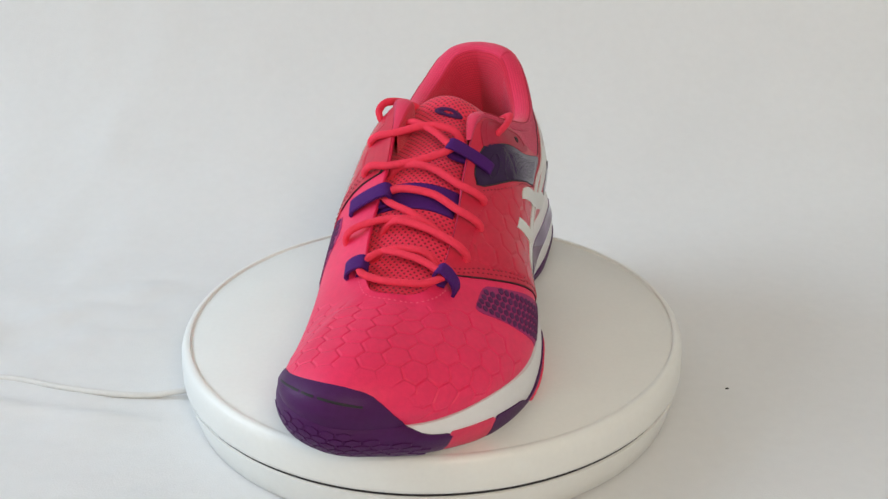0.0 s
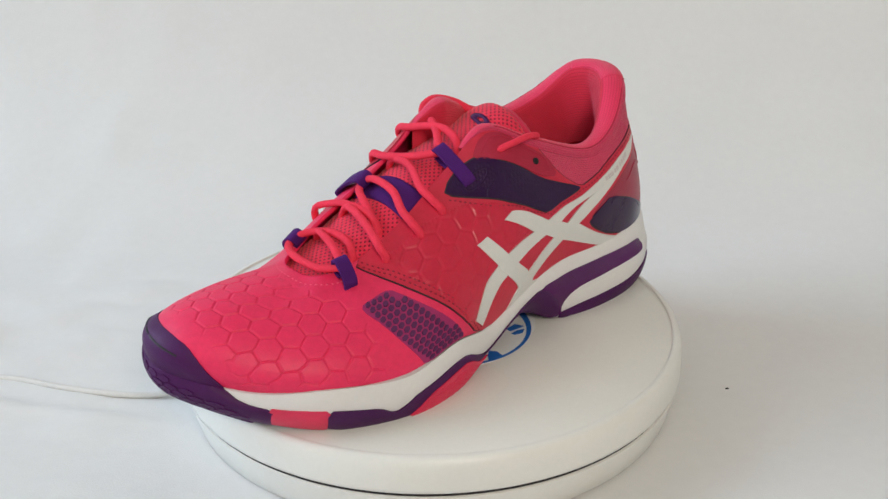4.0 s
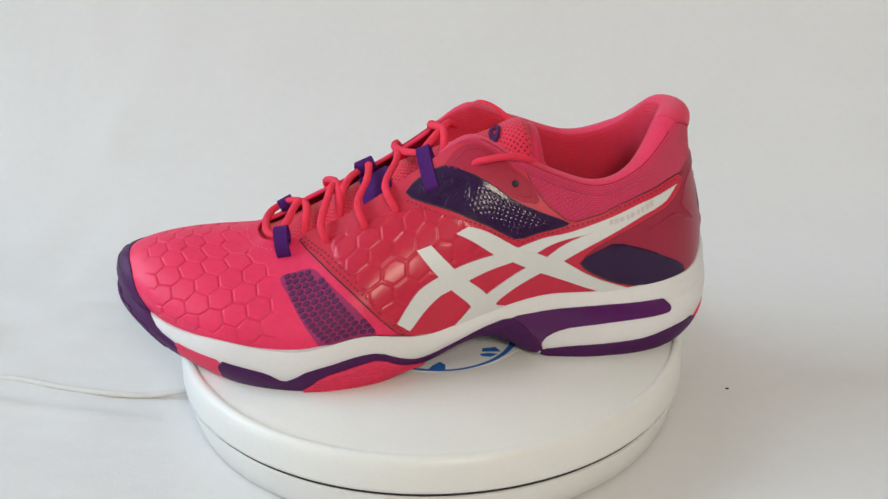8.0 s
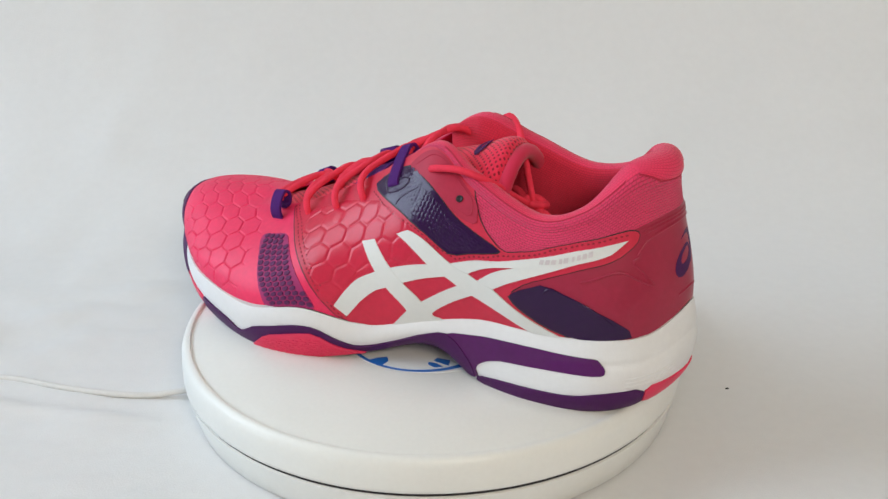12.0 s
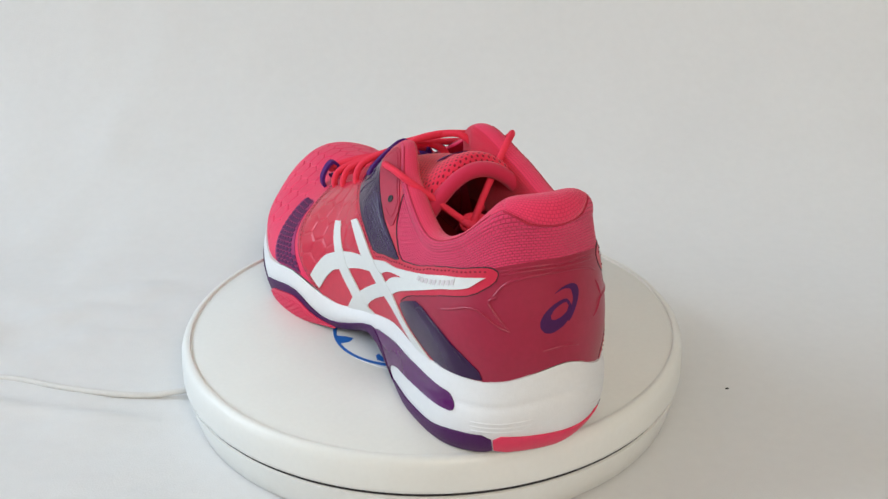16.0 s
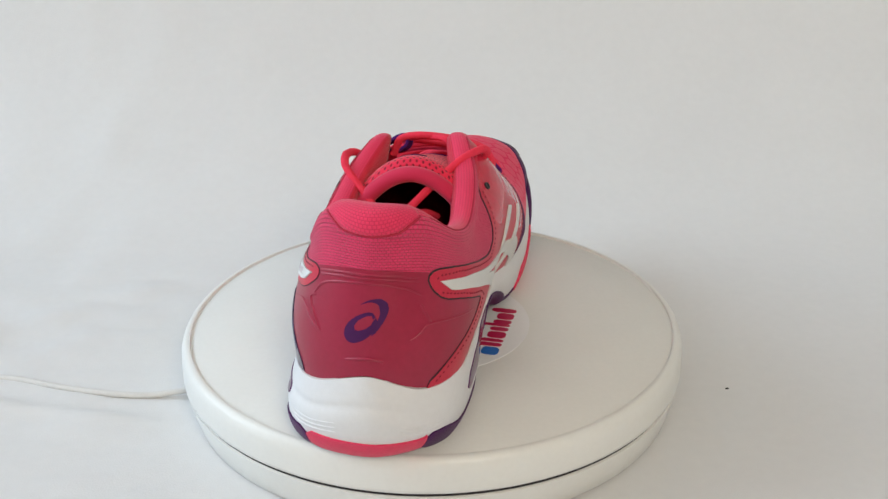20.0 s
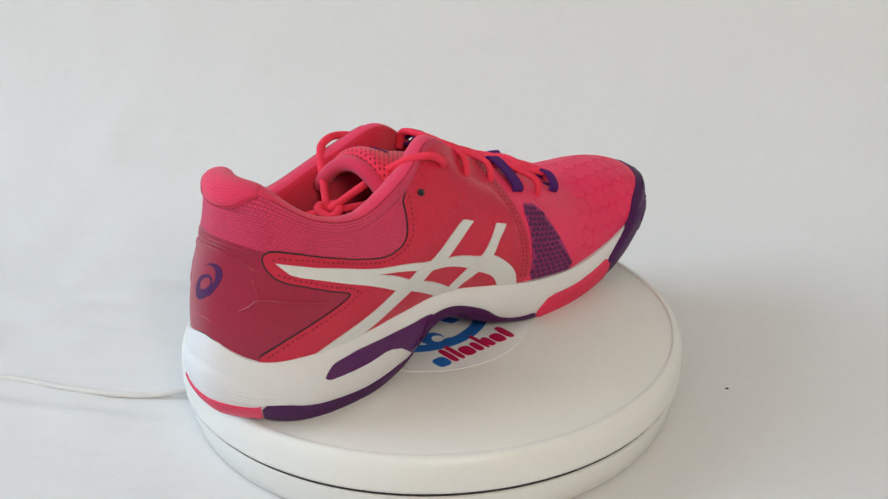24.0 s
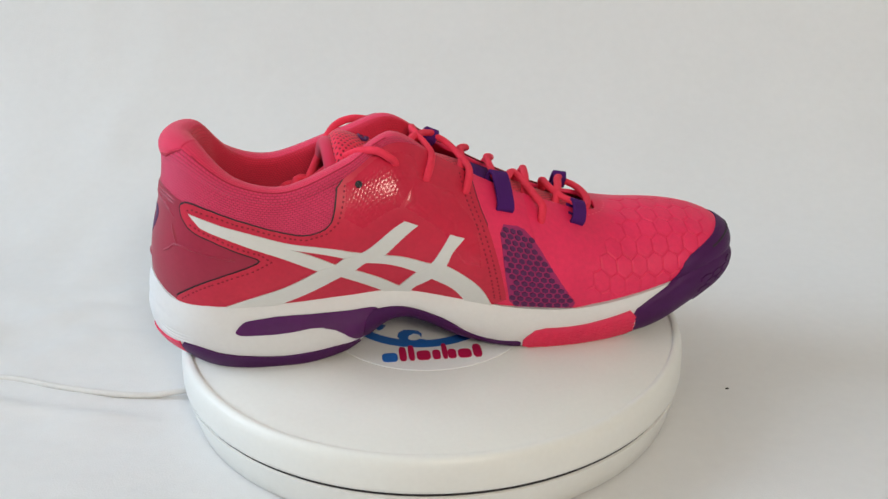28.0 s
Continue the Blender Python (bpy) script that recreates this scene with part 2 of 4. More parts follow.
# bulge of the upper: out and up from the seam, out and down from the rim
LOW_OUT = [10.8, 12.0, 8.6, 3.8, 2.2, 2, 6, 8, 6, 5, 3, 0.5, 0.5, 2.5, 5.5, 8, 11, 14, 14, 10, 6.8, 4.1, 6.1, 9.3]
LOW_UP = [24.3, 22.8, 18.7, 15.6, 15.1, 17, 26, 28, 24, 22, 24, 24, 20, 24, 24, 22, 24, 26, 26, 22, 17.1, 12.9, 12.2, 17.3]
TOP_OUT = [31.2, 28.8, 21.9, 15.9, 14.9, 18, 23, 21, 14, 10, 5, 2, 0, 2, 5, 8, 14, 22, 26, 24, 14.8, 9.5, 10.2, 20.1]
TOP_DOWN = [1.1, 7.7, 10.9, 11.7, 9.7, 9, 14, 18, 18, 18, 20, 22, 22, 22, 20, 18, 20, 18, 14, 10, 8.9, 8.3, 6.9, 3.6]


def glide(table, u):
    """A smooth closed curve through the rows of a table, at the stations u (an array)."""
    rows = np.asarray(table, float)
    rows = rows.reshape(len(rows), -1)
    n = len(rows)
    i = np.floor(u).astype(int)
    f = (u - i)[:, None]
    a, b, c, d = (rows[(i + k) % n] for k in (-1, 0, 1, 2))
    return 0.5 * (2 * b + (c - a) * f + (2 * a - 5 * b + 4 * c - d) * f ** 2 + (3 * b - a - 3 * c + d) * f ** 3)


def outward(u):
    along = glide(PLAN, u + 0.1) - glide(PLAN, u - 0.1)
    n = np.stack([along[:, 1], -along[:, 0]], 1)
    return n / np.linalg.norm(n, axis=1)[:, None]


def bezier(a, b, c, d, v):
    v = v[:, None]
    return a * (1 - v) ** 3 + 3 * b * v * (1 - v) ** 2 + 3 * c * v ** 2 * (1 - v) + d * v ** 3


def ring(u, inset, height):
    """Points at stations u, inset from the plan's outline."""
    return np.column_stack([glide(PLAN, u) - outward(u) * np.reshape(inset, (-1, 1)), np.broadcast_to(height, len(u))])


def upper(u, v):
    """The outside of the upper: v runs from the seam (0) to the rim (1)."""
    u, v = np.broadcast_arrays(np.asarray(u, float), np.asarray(v, float))
    u, v = u.ravel(), v.ravel()
    a, d = ring(u, glide(SEAM_IN, u), glide(SEAM, u)[:, 0]), glide(RIM, u)
    n = np.column_stack([outward(u), np.zeros(len(u))])
    up = np.array([[0, 0, 1.0]])
    b = a + n * glide(LOW_OUT, u) + up * glide(LOW_UP, u)
    c = d + n * glide(TOP_OUT, u) - up * glide(TOP_DOWN, u)
    return bezier(a, b, c, d, v)


def wall(u, v):
    """The side of the sole: v runs from its lower edge (0) to the seam (1) and a little under the upper."""
    u, v = np.broadcast_arrays(np.asarray(u, float), np.asarray(v, float))
    u, v = u.ravel(), v.ravel()
    low, high = glide(FOOT, u)[:, 0], glide(SEAM, u)[:, 0]
    a, d = ring(u, glide(FOOT_IN, u), low), ring(u, glide(SEAM_IN, u) - 1.0, high)
    n = np.column_stack([outward(u), np.zeros(len(u))])
    up = np.array([[0, 0, 1.0]])
    rise = (high - low)[:, None]
    heel = np.exp(-((u - 11.2) / 1.9) ** 4)
    b = a + n * (glide(FOOT_IN, u) * 0.9 + 3.0 * heel[:, None]) + up * rise * 0.25
    c = d + n * 3.2 - up * rise * 0.35
    dent = 0.5 * heel * np.exp(-((v - 0.70) / 0.045) ** 2) - 0.3 * heel * np.exp(-((v - 0.55) / 0.10) ** 2)
    return bezier(a, b, c, d, v) - n * dent[:, None]


def body(u, w):
    """Sole and upper in one: w from 0 to 1 is the sole's side, 1 to 2 the upper."""
    u, w = np.broadcast_arrays(np.asarray(u, float), np.asarray(w, float))
    u, w = u.ravel(), w.ravel()
    return np.where((w < 1)[:, None], wall(u, np.clip(w, 0, 1)), upper(u, np.clip(w - 1, 0, 1)))


def shoe_sheet(name, points, mat, label="", closed_u=False, closed_v=False, parent=None, split=None, thick=0.0):
    v, f = sheet(metres(points.reshape(-1, 3)).reshape(points.shape), closed_u, closed_v)
    run, rise = (np.linalg.norm(np.diff(points, axis=k), axis=2).mean(axis=1 - k) for k in (0, 1))
    flat = np.stack(np.meshgrid(np.append(0, np.cumsum(run)), np.append(0, np.cumsum(rise)), indexing="ij"), 2).reshape(-1, 2)
    ob = part(name, mesh_of(name, v, f, mat, split=split, flat=flat), parent or shoe, label)
    if thick:
        mod = ob.modifiers.new("thickness", "SOLIDIFY")
        mod.thickness, mod.offset = thick / 1000, -1
    return ob


def grid(surface, us, vs):
    u, v = np.meshgrid(us, vs, indexing="ij")
    return surface(u, v).reshape(len(us), len(vs), 3)


ROUND = np.arange(0, 24, 0.1)


def build_sole():
    pts = grid(wall, ROUND, np.linspace(0, 1, 45))
    v, f = sheet(metres(pts.reshape(-1, 3)).reshape(pts.shape), True)
    n, k = len(ROUND), 45
    f.append(tuple(i * k + k - 1 for i in range(n)))
    part("midsole", mesh_of("midsole", v, f, white_foam, split=50), shoe, "white moulded foam midsole")
    # the underside, spanned from side to side so that the arch stays open
    us = np.linspace(0.15, 11.85, 90)
    left, right = (ring(u, glide(FOOT_IN, u)[:, 0] + 0.2, glide(FOOT, u)[:, 0] + 0.1) for u in (us, 24 - us))
    rows = np.stack([left + (right - left) * s for s in np.linspace(0, 1, 11)], 1)
    shoe_sheet("outsole", rows[:, ::-1], purple_rubber, "purple rubber outsole")


def hex_edge(x, y, size):
    """How far a point lies inside its cell of a honeycomb, in millimetres; cells are size wide along x."""
    high = size * math.sqrt(3)
    near = []
    for ox, oy in ((0, 0), (size / 2, high / 2)):
        near.append(((x - ox + size / 2) % size - size / 2, (y - oy + high / 2) % high - high / 2))
    (ax, ay), (bx, by) = near
    first = ax ** 2 + ay ** 2 < bx ** 2 + by ** 2
    dx, dy = np.where(first, ax, bx), np.where(first, ay, by)
    return size / 2 - np.maximum(np.abs(dx), np.maximum(np.abs(dx * 0.5 + dy * 0.866), np.abs(dx * 0.5 - dy * 0.866)))


def girth(points):
    """Length round the foot from the ridge of the toe, for points of the upper."""
    angle = np.arctan2(points[:, 1] + 6, points[:, 2] - 18)
    far = np.hypot(points[:, 1] + 6, points[:, 2] - 18)
    xs, angles = np.arange(190, 292, 4.0), np.linspace(-1.7, 1.7, 69)
    table = np.zeros((len(xs), len(angles)))
    for i, x in enumerate(xs):
        here = np.abs(points[:, 0] - x) < 3
        if here.sum() < 20:
            table[i] = angles * 30
            continue
        order = np.argsort(angle[here])
        r = np.interp(angles, angle[here][order], far[here][order])
        s = np.append(0, np.cumsum(np.hypot(np.diff(r), np.diff(angles) * (r[1:] + r[:-1]) / 2)))
        table[i] = s - np.interp(0, angles, s)
    gx = np.clip((points[:, 0] - xs[0]) / 4.0, 0, len(xs) - 1.001)
    ga = np.clip((angle + 1.7) / 0.05, 0, len(angles) - 1.001)
    i, j = gx.astype(int), ga.astype(int)
    p, q = gx - i, ga - j
    return (table[i, j] * (1 - p) + table[i + 1, j] * p) * (1 - q) + (table[i, j + 1] * (1 - p) + table[i + 1, j + 1] * p) * q


HONEYCOMB = (11.0, 265.3, 14.5)  # cell width; where a cell lies along the toe and round it


def build_upper():
    """The upper, with a honeycomb of fine grooves moulded into the toe."""
    us = np.concatenate([np.arange(0, 4.9, 0.015), np.arange(4.9, 19.3, 0.06), np.arange(19.3, 24, 0.015)])
    vs = np.linspace(0, 1, 170)
    u, v = (g.ravel() for g in np.meshgrid(us, vs, indexing="ij"))
    pts = upper(u, v)
    toe = (u < 4.9) | (u > 19.3)
    wide, x0, s0 = HONEYCOMB
    around = np.where(u > 12, u - 24, u)
    s = girth(pts[toe])
    f = np.clip(np.abs(s) / 30, 0, 1)
    pitch = 8.6 + np.where(s > 0, 2.4, -0.7) * f * f * (3 - 2 * f)  # cells are longest on the left side
    d = hex_edge(285 + (pts[toe, 0] - 285) * wide / pitch + 0.06 * np.sqrt(s ** 2 + 36) - x0, s - s0, wide)
    groove = 1 - np.clip((d - 0.08) / 0.42, 0, 1) ** 1.4
    side = np.where(around[toe] > 0, 1, -1)
    front = 272 - 0.0035 * (pts[toe, 1] + 8) ** 2
    back = np.where(side > 0, 207 + 0.05 * np.abs(s), 199 + 0.03 * np.abs(s))
    back = np.maximum(back, 224 - 0.55 * np.maximum(0, np.abs(s) - 12))
    mask = np.clip((front - pts[toe, 0]) / 5, 0, 1) * np.clip((pts[toe, 0] - back) / 3, 0, 1) * np.clip((v[toe] - 0.03) / 0.05, 0, 1)
    sink = np.zeros(len(u))
    sink[toe] = 0.68 * groove * mask
    pts = pts - normals(upper, u, v) * sink[:, None]
    shoe_sheet("upper", pts.reshape(len(us), len(vs), 3), pink_upper, "pink synthetic upper, a honeycomb of grooves moulded into the toe", closed_u=True, thick=2.0)


# ---------------------------------------------------------------- panels laid on the shoe
def normals(surface, u, v):
    top = 2.0 if surface is body else 1.0
    du = surface(u + 0.03, v) - surface(u - 0.03, v)
    dv = surface(u, np.clip(v + 0.02, 0, top)) - surface(u, np.clip(v - 0.02, 0, top))
    n = np.cross(du, dv)
    return n / np.maximum(np.linalg.norm(n, axis=1), 1e-9)[:, None]


def lifted(surface, u, v, lift):
    u, v = np.asarray(u, float), np.asarray(v, float)
    return surface(u, v) + normals(surface, u, v) * np.reshape(lift, (-1, 1))


build_sole()
build_upper()

ASPECT = np.array([28.0, 70.0])  # millimetres to a station, and from seam to rim, for spacing alone


def soften(poly, times):
    """Cuts the corners of an outline, so that they come out round."""
    for _ in range(times):
        q = np.roll(poly, -1, axis=0)
        poly = np.stack([0.8 * poly + 0.2 * q, 0.2 * poly + 0.8 * q], 1).reshape(-1, 2)
    return poly


def inside(points, poly):
    x, y = points[:, 0][:, None], points[:, 1][:, None]
    a, b = poly, np.roll(poly, -1, axis=0)
    cross = ((a[:, 1] > y) != (b[:, 1] > y)) & (x < (b[:, 0] - a[:, 0]) * (y - a[:, 1]) / (b[:, 1] - a[:, 1] + 1e-12) + a[:, 0])
    return cross.sum(axis=1) % 2 == 1


def patch_mesh(name, outline, mat, lift, surface=upper, rounding=1, step=3.0, depth=0.5, grow=0.0, crown=0.0, fill=0.0):
    """A thin panel that follows the shoe: its outline is given in stations and heights of the surface."""
    poly = np.asarray(outline, float) * ASPECT
    area = np.sum(poly[:, 0] * np.roll(poly[:, 1], -1) - np.roll(poly[:, 0], -1) * poly[:, 1])
    if area < 0:
        poly = poly[::-1]
    poly = soften(poly, rounding)
    if grow:
        t = np.roll(poly, -1, axis=0) - np.roll(poly, 1, axis=0)
        t /= np.maximum(np.linalg.norm(t, axis=1), 1e-6)[:, None]
        poly = poly + np.stack([t[:, 1], -t[:, 0]], 1) * grow
    dense = []
    for a, b in zip(poly, np.roll(poly, -1, axis=0)):
        n = max(1, int(np.ceil(np.linalg.norm(b - a) / step)))
        dense += [a + (b - a) * k / n for k in range(n)]
    dense = np.array(dense)
    lo, hi = dense.min(axis=0), dense.max(axis=0)
    gx, gy = np.meshgrid(np.arange(lo[0] + step / 2, hi[0], step), np.arange(lo[1] + step / 2, hi[1], step))
    inner = np.column_stack([gx.ravel(), gy.ravel()])
    if len(inner):
        inner = inner[inside(inner, dense)]
        if len(inner):
            near = np.min(np.linalg.norm(inner[:, None] - dense[None], axis=2), axis=1)
            inner = inner[near > step * 0.45]
    flat = np.vstack([dense, inner]) if len(inner) else dense
    n = len(dense)
    co, _, tri, _, _, _ = delaunay_2d_cdt([Vector(p) for p in flat], [(i, (i + 1) % n) for i in range(n)], [list(range(n))], 1, 1e-5)
    flat = np.array([tuple(c) for c in co])
    u, v = flat[:, 0] / ASPECT[0], flat[:, 1] / ASPECT[1]
    top = 2.0 if surface is body else 1.0
    v = np.clip(v, 0, top)
    edge = np.min(np.linalg.norm(flat[:, None] - dense[None], axis=2), axis=1)
    lift = lift + fill * np.exp(-((v - 1) / 0.3) ** 2) * np.clip(edge / 6.0, 0, 1)
    raise_by = lift + crown * np.clip(edge / 4.0, 0, 1) ** 0.5
    pts = lifted(surface, u, v, raise_by)
    faces = []
    for t in tri:
        a, b, c = (flat[i] for i in t)
        faces.append(tuple(t) if (b[0] - a[0]) * (c[1] - a[1]) - (b[1] - a[1]) * (c[0] - a[0]) > 0 else tuple(t[::-1]))
    seen = set()
    for f in faces:
        for i in range(3):
            seen.add((f[i], f[(i + 1) % 3]))
    rim = [(a, b) for a, b in seen if (b, a) not in seen]
    low = {}
    verts = list(pts)
    drop = lifted(surface, u, v, lift - depth)
    for a, b in rim:
        for k in (a, b):
            if k not in low:
                low[k] = len(verts)
                verts.append(drop[k])
    faces += [(b, a, low[a], low[b]) for a, b in rim]
    back = {i: k for k, i in low.items()}
    return mesh_of(name, metres(verts), faces, mat, split=45, flat=[flat[back.get(i, i)] for i in range(len(verts))])


def patch(name, outline, mat, lift, label="", parent=None, **more):
    return part(name, patch_mesh(name, outline, mat, lift, **more), parent or shoe, label)


def stitches(outline, lift, mat, parent, surface=upper, pitch=2.4, long=1.3):
    """A row of small stitches along a line on the shoe, joined in one mesh."""
    line = np.asarray(outline, float)
    u = np.concatenate([np.linspace(a[0], b[0], 30, endpoint=False) for a, b in zip(line[:-1], line[1:])])
    v = np.concatenate([np.linspace(a[1], b[1], 30, endpoint=False) for a, b in zip(line[:-1], line[1:])])
    pts = lifted(surface, u, v, lift)
    nor = normals(surface, u, v)
    far = np.concatenate([[0], np.cumsum(np.linalg.norm(np.diff(pts, axis=0), axis=1))])
    verts, faces = [], []
    for d in np.arange(pitch / 2, far[-1], pitch):
        k = min(int(np.searchsorted(far, d)), len(pts) - 2)
        t = pts[k + 1] - pts[k - 1]
        t /= max(np.linalg.norm(t), 1e-9)
        s = np.cross(nor[k], t)
        b = len(verts)
        for sx, sy, h in ((-1, 0, 0), (-0.6, -1, 0), (0.6, -1, 0), (1, 0, 0), (0.6, 1, 0), (-0.6, 1, 0), (-0.5, 0, 1), (0.5, 0, 1)):
            verts.append(pts[k] + t * sx * long / 2 + s * sy * 0.36 + nor[k] * h * 0.3)
        faces += [(b, b + 1, b + 6), (b + 1, b + 2, b + 7, b + 6), (b + 2, b + 3, b + 7), (b + 3, b + 4, b + 7), (b + 4, b + 5, b + 6, b + 7), (b + 5, b, b + 6)]
    return part("stitching", mesh_of("stitching", metres(verts), faces, mat), parent, "row of small stitches")


# deep red inside, painted darker still to stand for shade down in the shoe
inner_red_shaded = material("red inner lining deepened with shade", (0.36, 0.011, 0.024), 0.9, bump=0.3, spec=0.15)
thread_pink = material("pale pink thread", (0.86, 0.10, 0.19), 0.8)
thread = material("dark red thread", (0.23, 0.008, 0.026), 0.8)
seam_pink = material("deep pink seam", (0.45, 0.012, 0.045), 0.8)
mesh_purple = material("purple mesh lining", (0.35, 0.026, 0.130), 0.6, spec=0.25)
mesh_dot = material("dark purple gel dots", (0.105, 0.024, 0.092), 0.7, spec=0.2)
gel_purple = material("glossy purple gel", (0.085, 0.007, 0.095), 0.10, spec=0.35)
print_grey = material("grey print", (0.60, 0.54, 0.55), 0.5)

# white stripes: a long one from the heel that curls down, a lower one, and two slanted ones, on each side
# each band is given by its two edges
STRIPES_LEFT = (
    ([(10.74, 0.702), (9.85, 0.802), (9.07, 0.759), (8.41, 0.554), (7.63, 0.39), (7.12, 0.348), (6.44, 0.354), (6.2, 0.35), (5.87, 0.309), (5.67, 0.214), (5.53, 0.103)],
     [(5.74, 0.049), (5.95, 0.165), (6.17, 0.23), (6.38, 0.245), (6.65, 0.254), (7.04, 0.269), (7.46, 0.293), (7.94, 0.354), (8.92, 0.638), (9.73, 0.712), (10.42, 0.667)]),
    ([(10.42, 0.69), (9.73, 0.735), (8.92, 0.645), (8.11, 0.323), (7.7, 0.245), (6.95, 0.128), (6.70, 0.082), (6.45, 0.0)], [(7.3, 0.0), (7.14, 0.06), (7.95, 0.193), (8.37, 0.297), (9.07, 0.574), (9.72, 0.68), (10.42, 0.667)]),
    ([(5.83, 0.542), (6.18, 0.351), (6.38, 0.245), (6.70, 0.082), (6.60, 0.0)], [(7.1, 0.0), (6.95, 0.128), (6.65, 0.254), (6.44, 0.354), (6.09, 0.543)]),
    ([(6.51, 0.536), (7.12, 0.35), (7.46, 0.293), (7.7, 0.245), (7.95, 0.193), (8.8, 0.034), (9.0, 0.0)], [(9.42, 0.0), (9.15, 0.063), (8.72, 0.182), (8.37, 0.297), (8.11, 0.323), (7.94, 0.354), (7.63, 0.385), (6.72, 0.541)]))
STRIPES_RIGHT = (
    ([(13.28, 0.698), (13.86, 0.728), (14.51, 0.708), (15.25, 0.59), (16.28, 0.369), (16.7, 0.296), (17.32, 0.255), (17.49, 0.252), (17.71, 0.259), (17.97, 0.211), (18.25, 0.125), (18.44, 0.0)],
     [(18.0, 0.0), (17.8, 0.089), (17.49, 0.138), (17.27, 0.169), (16.37, 0.276), (15.98, 0.366), (15.05, 0.569), (14.16, 0.649), (13.55, 0.644)]),
    ([(14.16, 0.66), (15.05, 0.569), (15.81, 0.326), (16.17, 0.234), (16.98, 0.042), (17.15, 0.0)], [(16.74, 0.0), (15.93, 0.199), (15.52, 0.295), (14.89, 0.495), (14.16, 0.618), (13.55, 0.644)]),
    ([(17.8, 0.498), (17.64, 0.361), (17.49, 0.252), (17.27, 0.169), (16.98, 0.042), (16.88, 0.0)], [(17.16, 0.0), (17.24, 0.05), (17.49, 0.138), (17.71, 0.259), (17.82, 0.372), (18.01, 0.495)]),
    ([(17.09, 0.513), (16.56, 0.403), (16.28, 0.369), (15.98, 0.366), (15.81, 0.326), (15.52, 0.295), (14.94, 0.153), (14.15, 0.0)], [(14.88, 0.0), (15.36, 0.085), (15.93, 0.199), (16.17, 0.234), (16.37, 0.276), (16.7, 0.296), (16.91, 0.354), (17.31, 0.498)]))
SADDLE_LEFT = [(3.5, 1.0), (4.1, 0.762), (4.76, 0.409), (5.21, 0.162), (5.63, 0.0), (6.59, 0.0), (8.01, 0.0), (9.73, 0.0), (9.31, 0.074), (8.63, 0.306), (9.0, 0.51), (9.42, 0.60),
               (9.9, 0.635), (10.5, 0.607), (10.9, 0.65), (10.98, 0.709), (10.85, 0.752), (10.5, 0.80), (9.98, 0.865), (9.43, 0.879), (8.94, 0.801), (8.62, 0.70), (8.3, 0.80), (8.1, 0.95), (8.05, 1.0), (7, 1.0), (6, 1.0), (5, 1.0)]
SADDLE_RIGHT = [(18.25, 1.0), (18.32, 0.785), (18.45, 0.604), (18.56, 0.349), (18.70, 0.0), (17.47, 0.0), (15.94, 0.0), (14.17, 0.0), (13.53, 0.0), (13.0, 0.0), (13.94, 0.211), (14.41, 0.349), (14.63, 0.438), (14.55, 0.485),
                (13.91, 0.575), (13.37, 0.586), (13.13, 0.645), (13.04, 0.712), (13.19, 0.765), (13.84, 0.815), (14.4, 0.80), (14.89, 0.745), (15.31, 0.667), (15.6, 0.672), (15.74, 0.72), (15.80, 0.80), (15.88, 0.991), (16.5, 1.0), (17.5, 1.0)]
WINDOW_LEFT = [(3.48, 0.621), (3.51, 0.66), (4.0, 0.679), (4.17, 0.643), (4.79, 0.303), (5.22, 0.041), (5.18, 0.0), (4.83, 0.0), (4.35, 0.0), (4.18, 0.178), (3.8, 0.467)]
WINDOW_RIGHT = [(18.66, 0.675), (19.1, 0.696), (19.3, 0.597), (19.54, 0.302), (19.84, 0.0), (19.29, 0.0), (18.74, 0.0), (18.64, 0.301)]


def hex_pads(name, outline, size, lift, mat, parent, surface=upper, inset=0.9, high=0.4, label="", shrink=0.93, drop=0.0, dome=0.0, split=14, fill=0.0):
    """Small raised hexagons filling an outline on the shoe, joined in one mesh."""
    poly = np.asarray(outline, float) * ASPECT
    lo, hi = poly.min(axis=0), poly.max(axis=0)
    verts, faces, k = [], [], 0
    for row, y in enumerate(np.arange(lo[1], hi[1] + size, size * 0.866)):
        for x in np.arange(lo[0] + (size / 2 if row % 2 else 0), hi[0] + size, size):
            c = np.array([[x, y]])
            if not inside(c, poly)[0]:
                continue
            if inset and np.min(np.linalg.norm(poly_dense(poly) - c, axis=1)) < size * inset / 2:
                continue
            a = np.radians(30 + 60 * np.arange(6))
            spoke = np.stack([np.cos(a), np.sin(a)], 1) * size / math.sqrt(3)
            b = len(verts)
            for s, h in ((shrink, drop), (shrink * (0.85 if dome else 0.88), high)):
                p = c + spoke * s
                verts += list(lifted(surface, p[:, 0] / ASPECT[0], np.clip(p[:, 1] / ASPECT[1], 0, 2), lift + h + fill * np.exp(-((p[:, 1] / ASPECT[1] - 1) / 0.3) ** 2)))
            verts += list(lifted(surface, c[:, 0] / ASPECT[0], np.clip(c[:, 1] / ASPECT[1], 0, 2), lift + high * 1.05 + dome + fill * np.exp(-((c[:, 1] / ASPECT[1] - 1) / 0.3) ** 2)))
            for i in range(6):
                j = (i + 1) % 6
                faces += [(b + i, b + j, b + 6 + j, b + 6 + i), (b + 6 + i, b + 6 + j, b + 12)]
    ob = part(name, mesh_of(name, metres(verts), faces, mat, split=split), parent, label)
    return tagged(ob, kind="stuff")


def poly_dense(poly):
    return np.concatenate([a + (b - a) * np.linspace(0, 1, 12)[:, None] for a, b in zip(poly, np.roll(poly, -1, axis=0))])


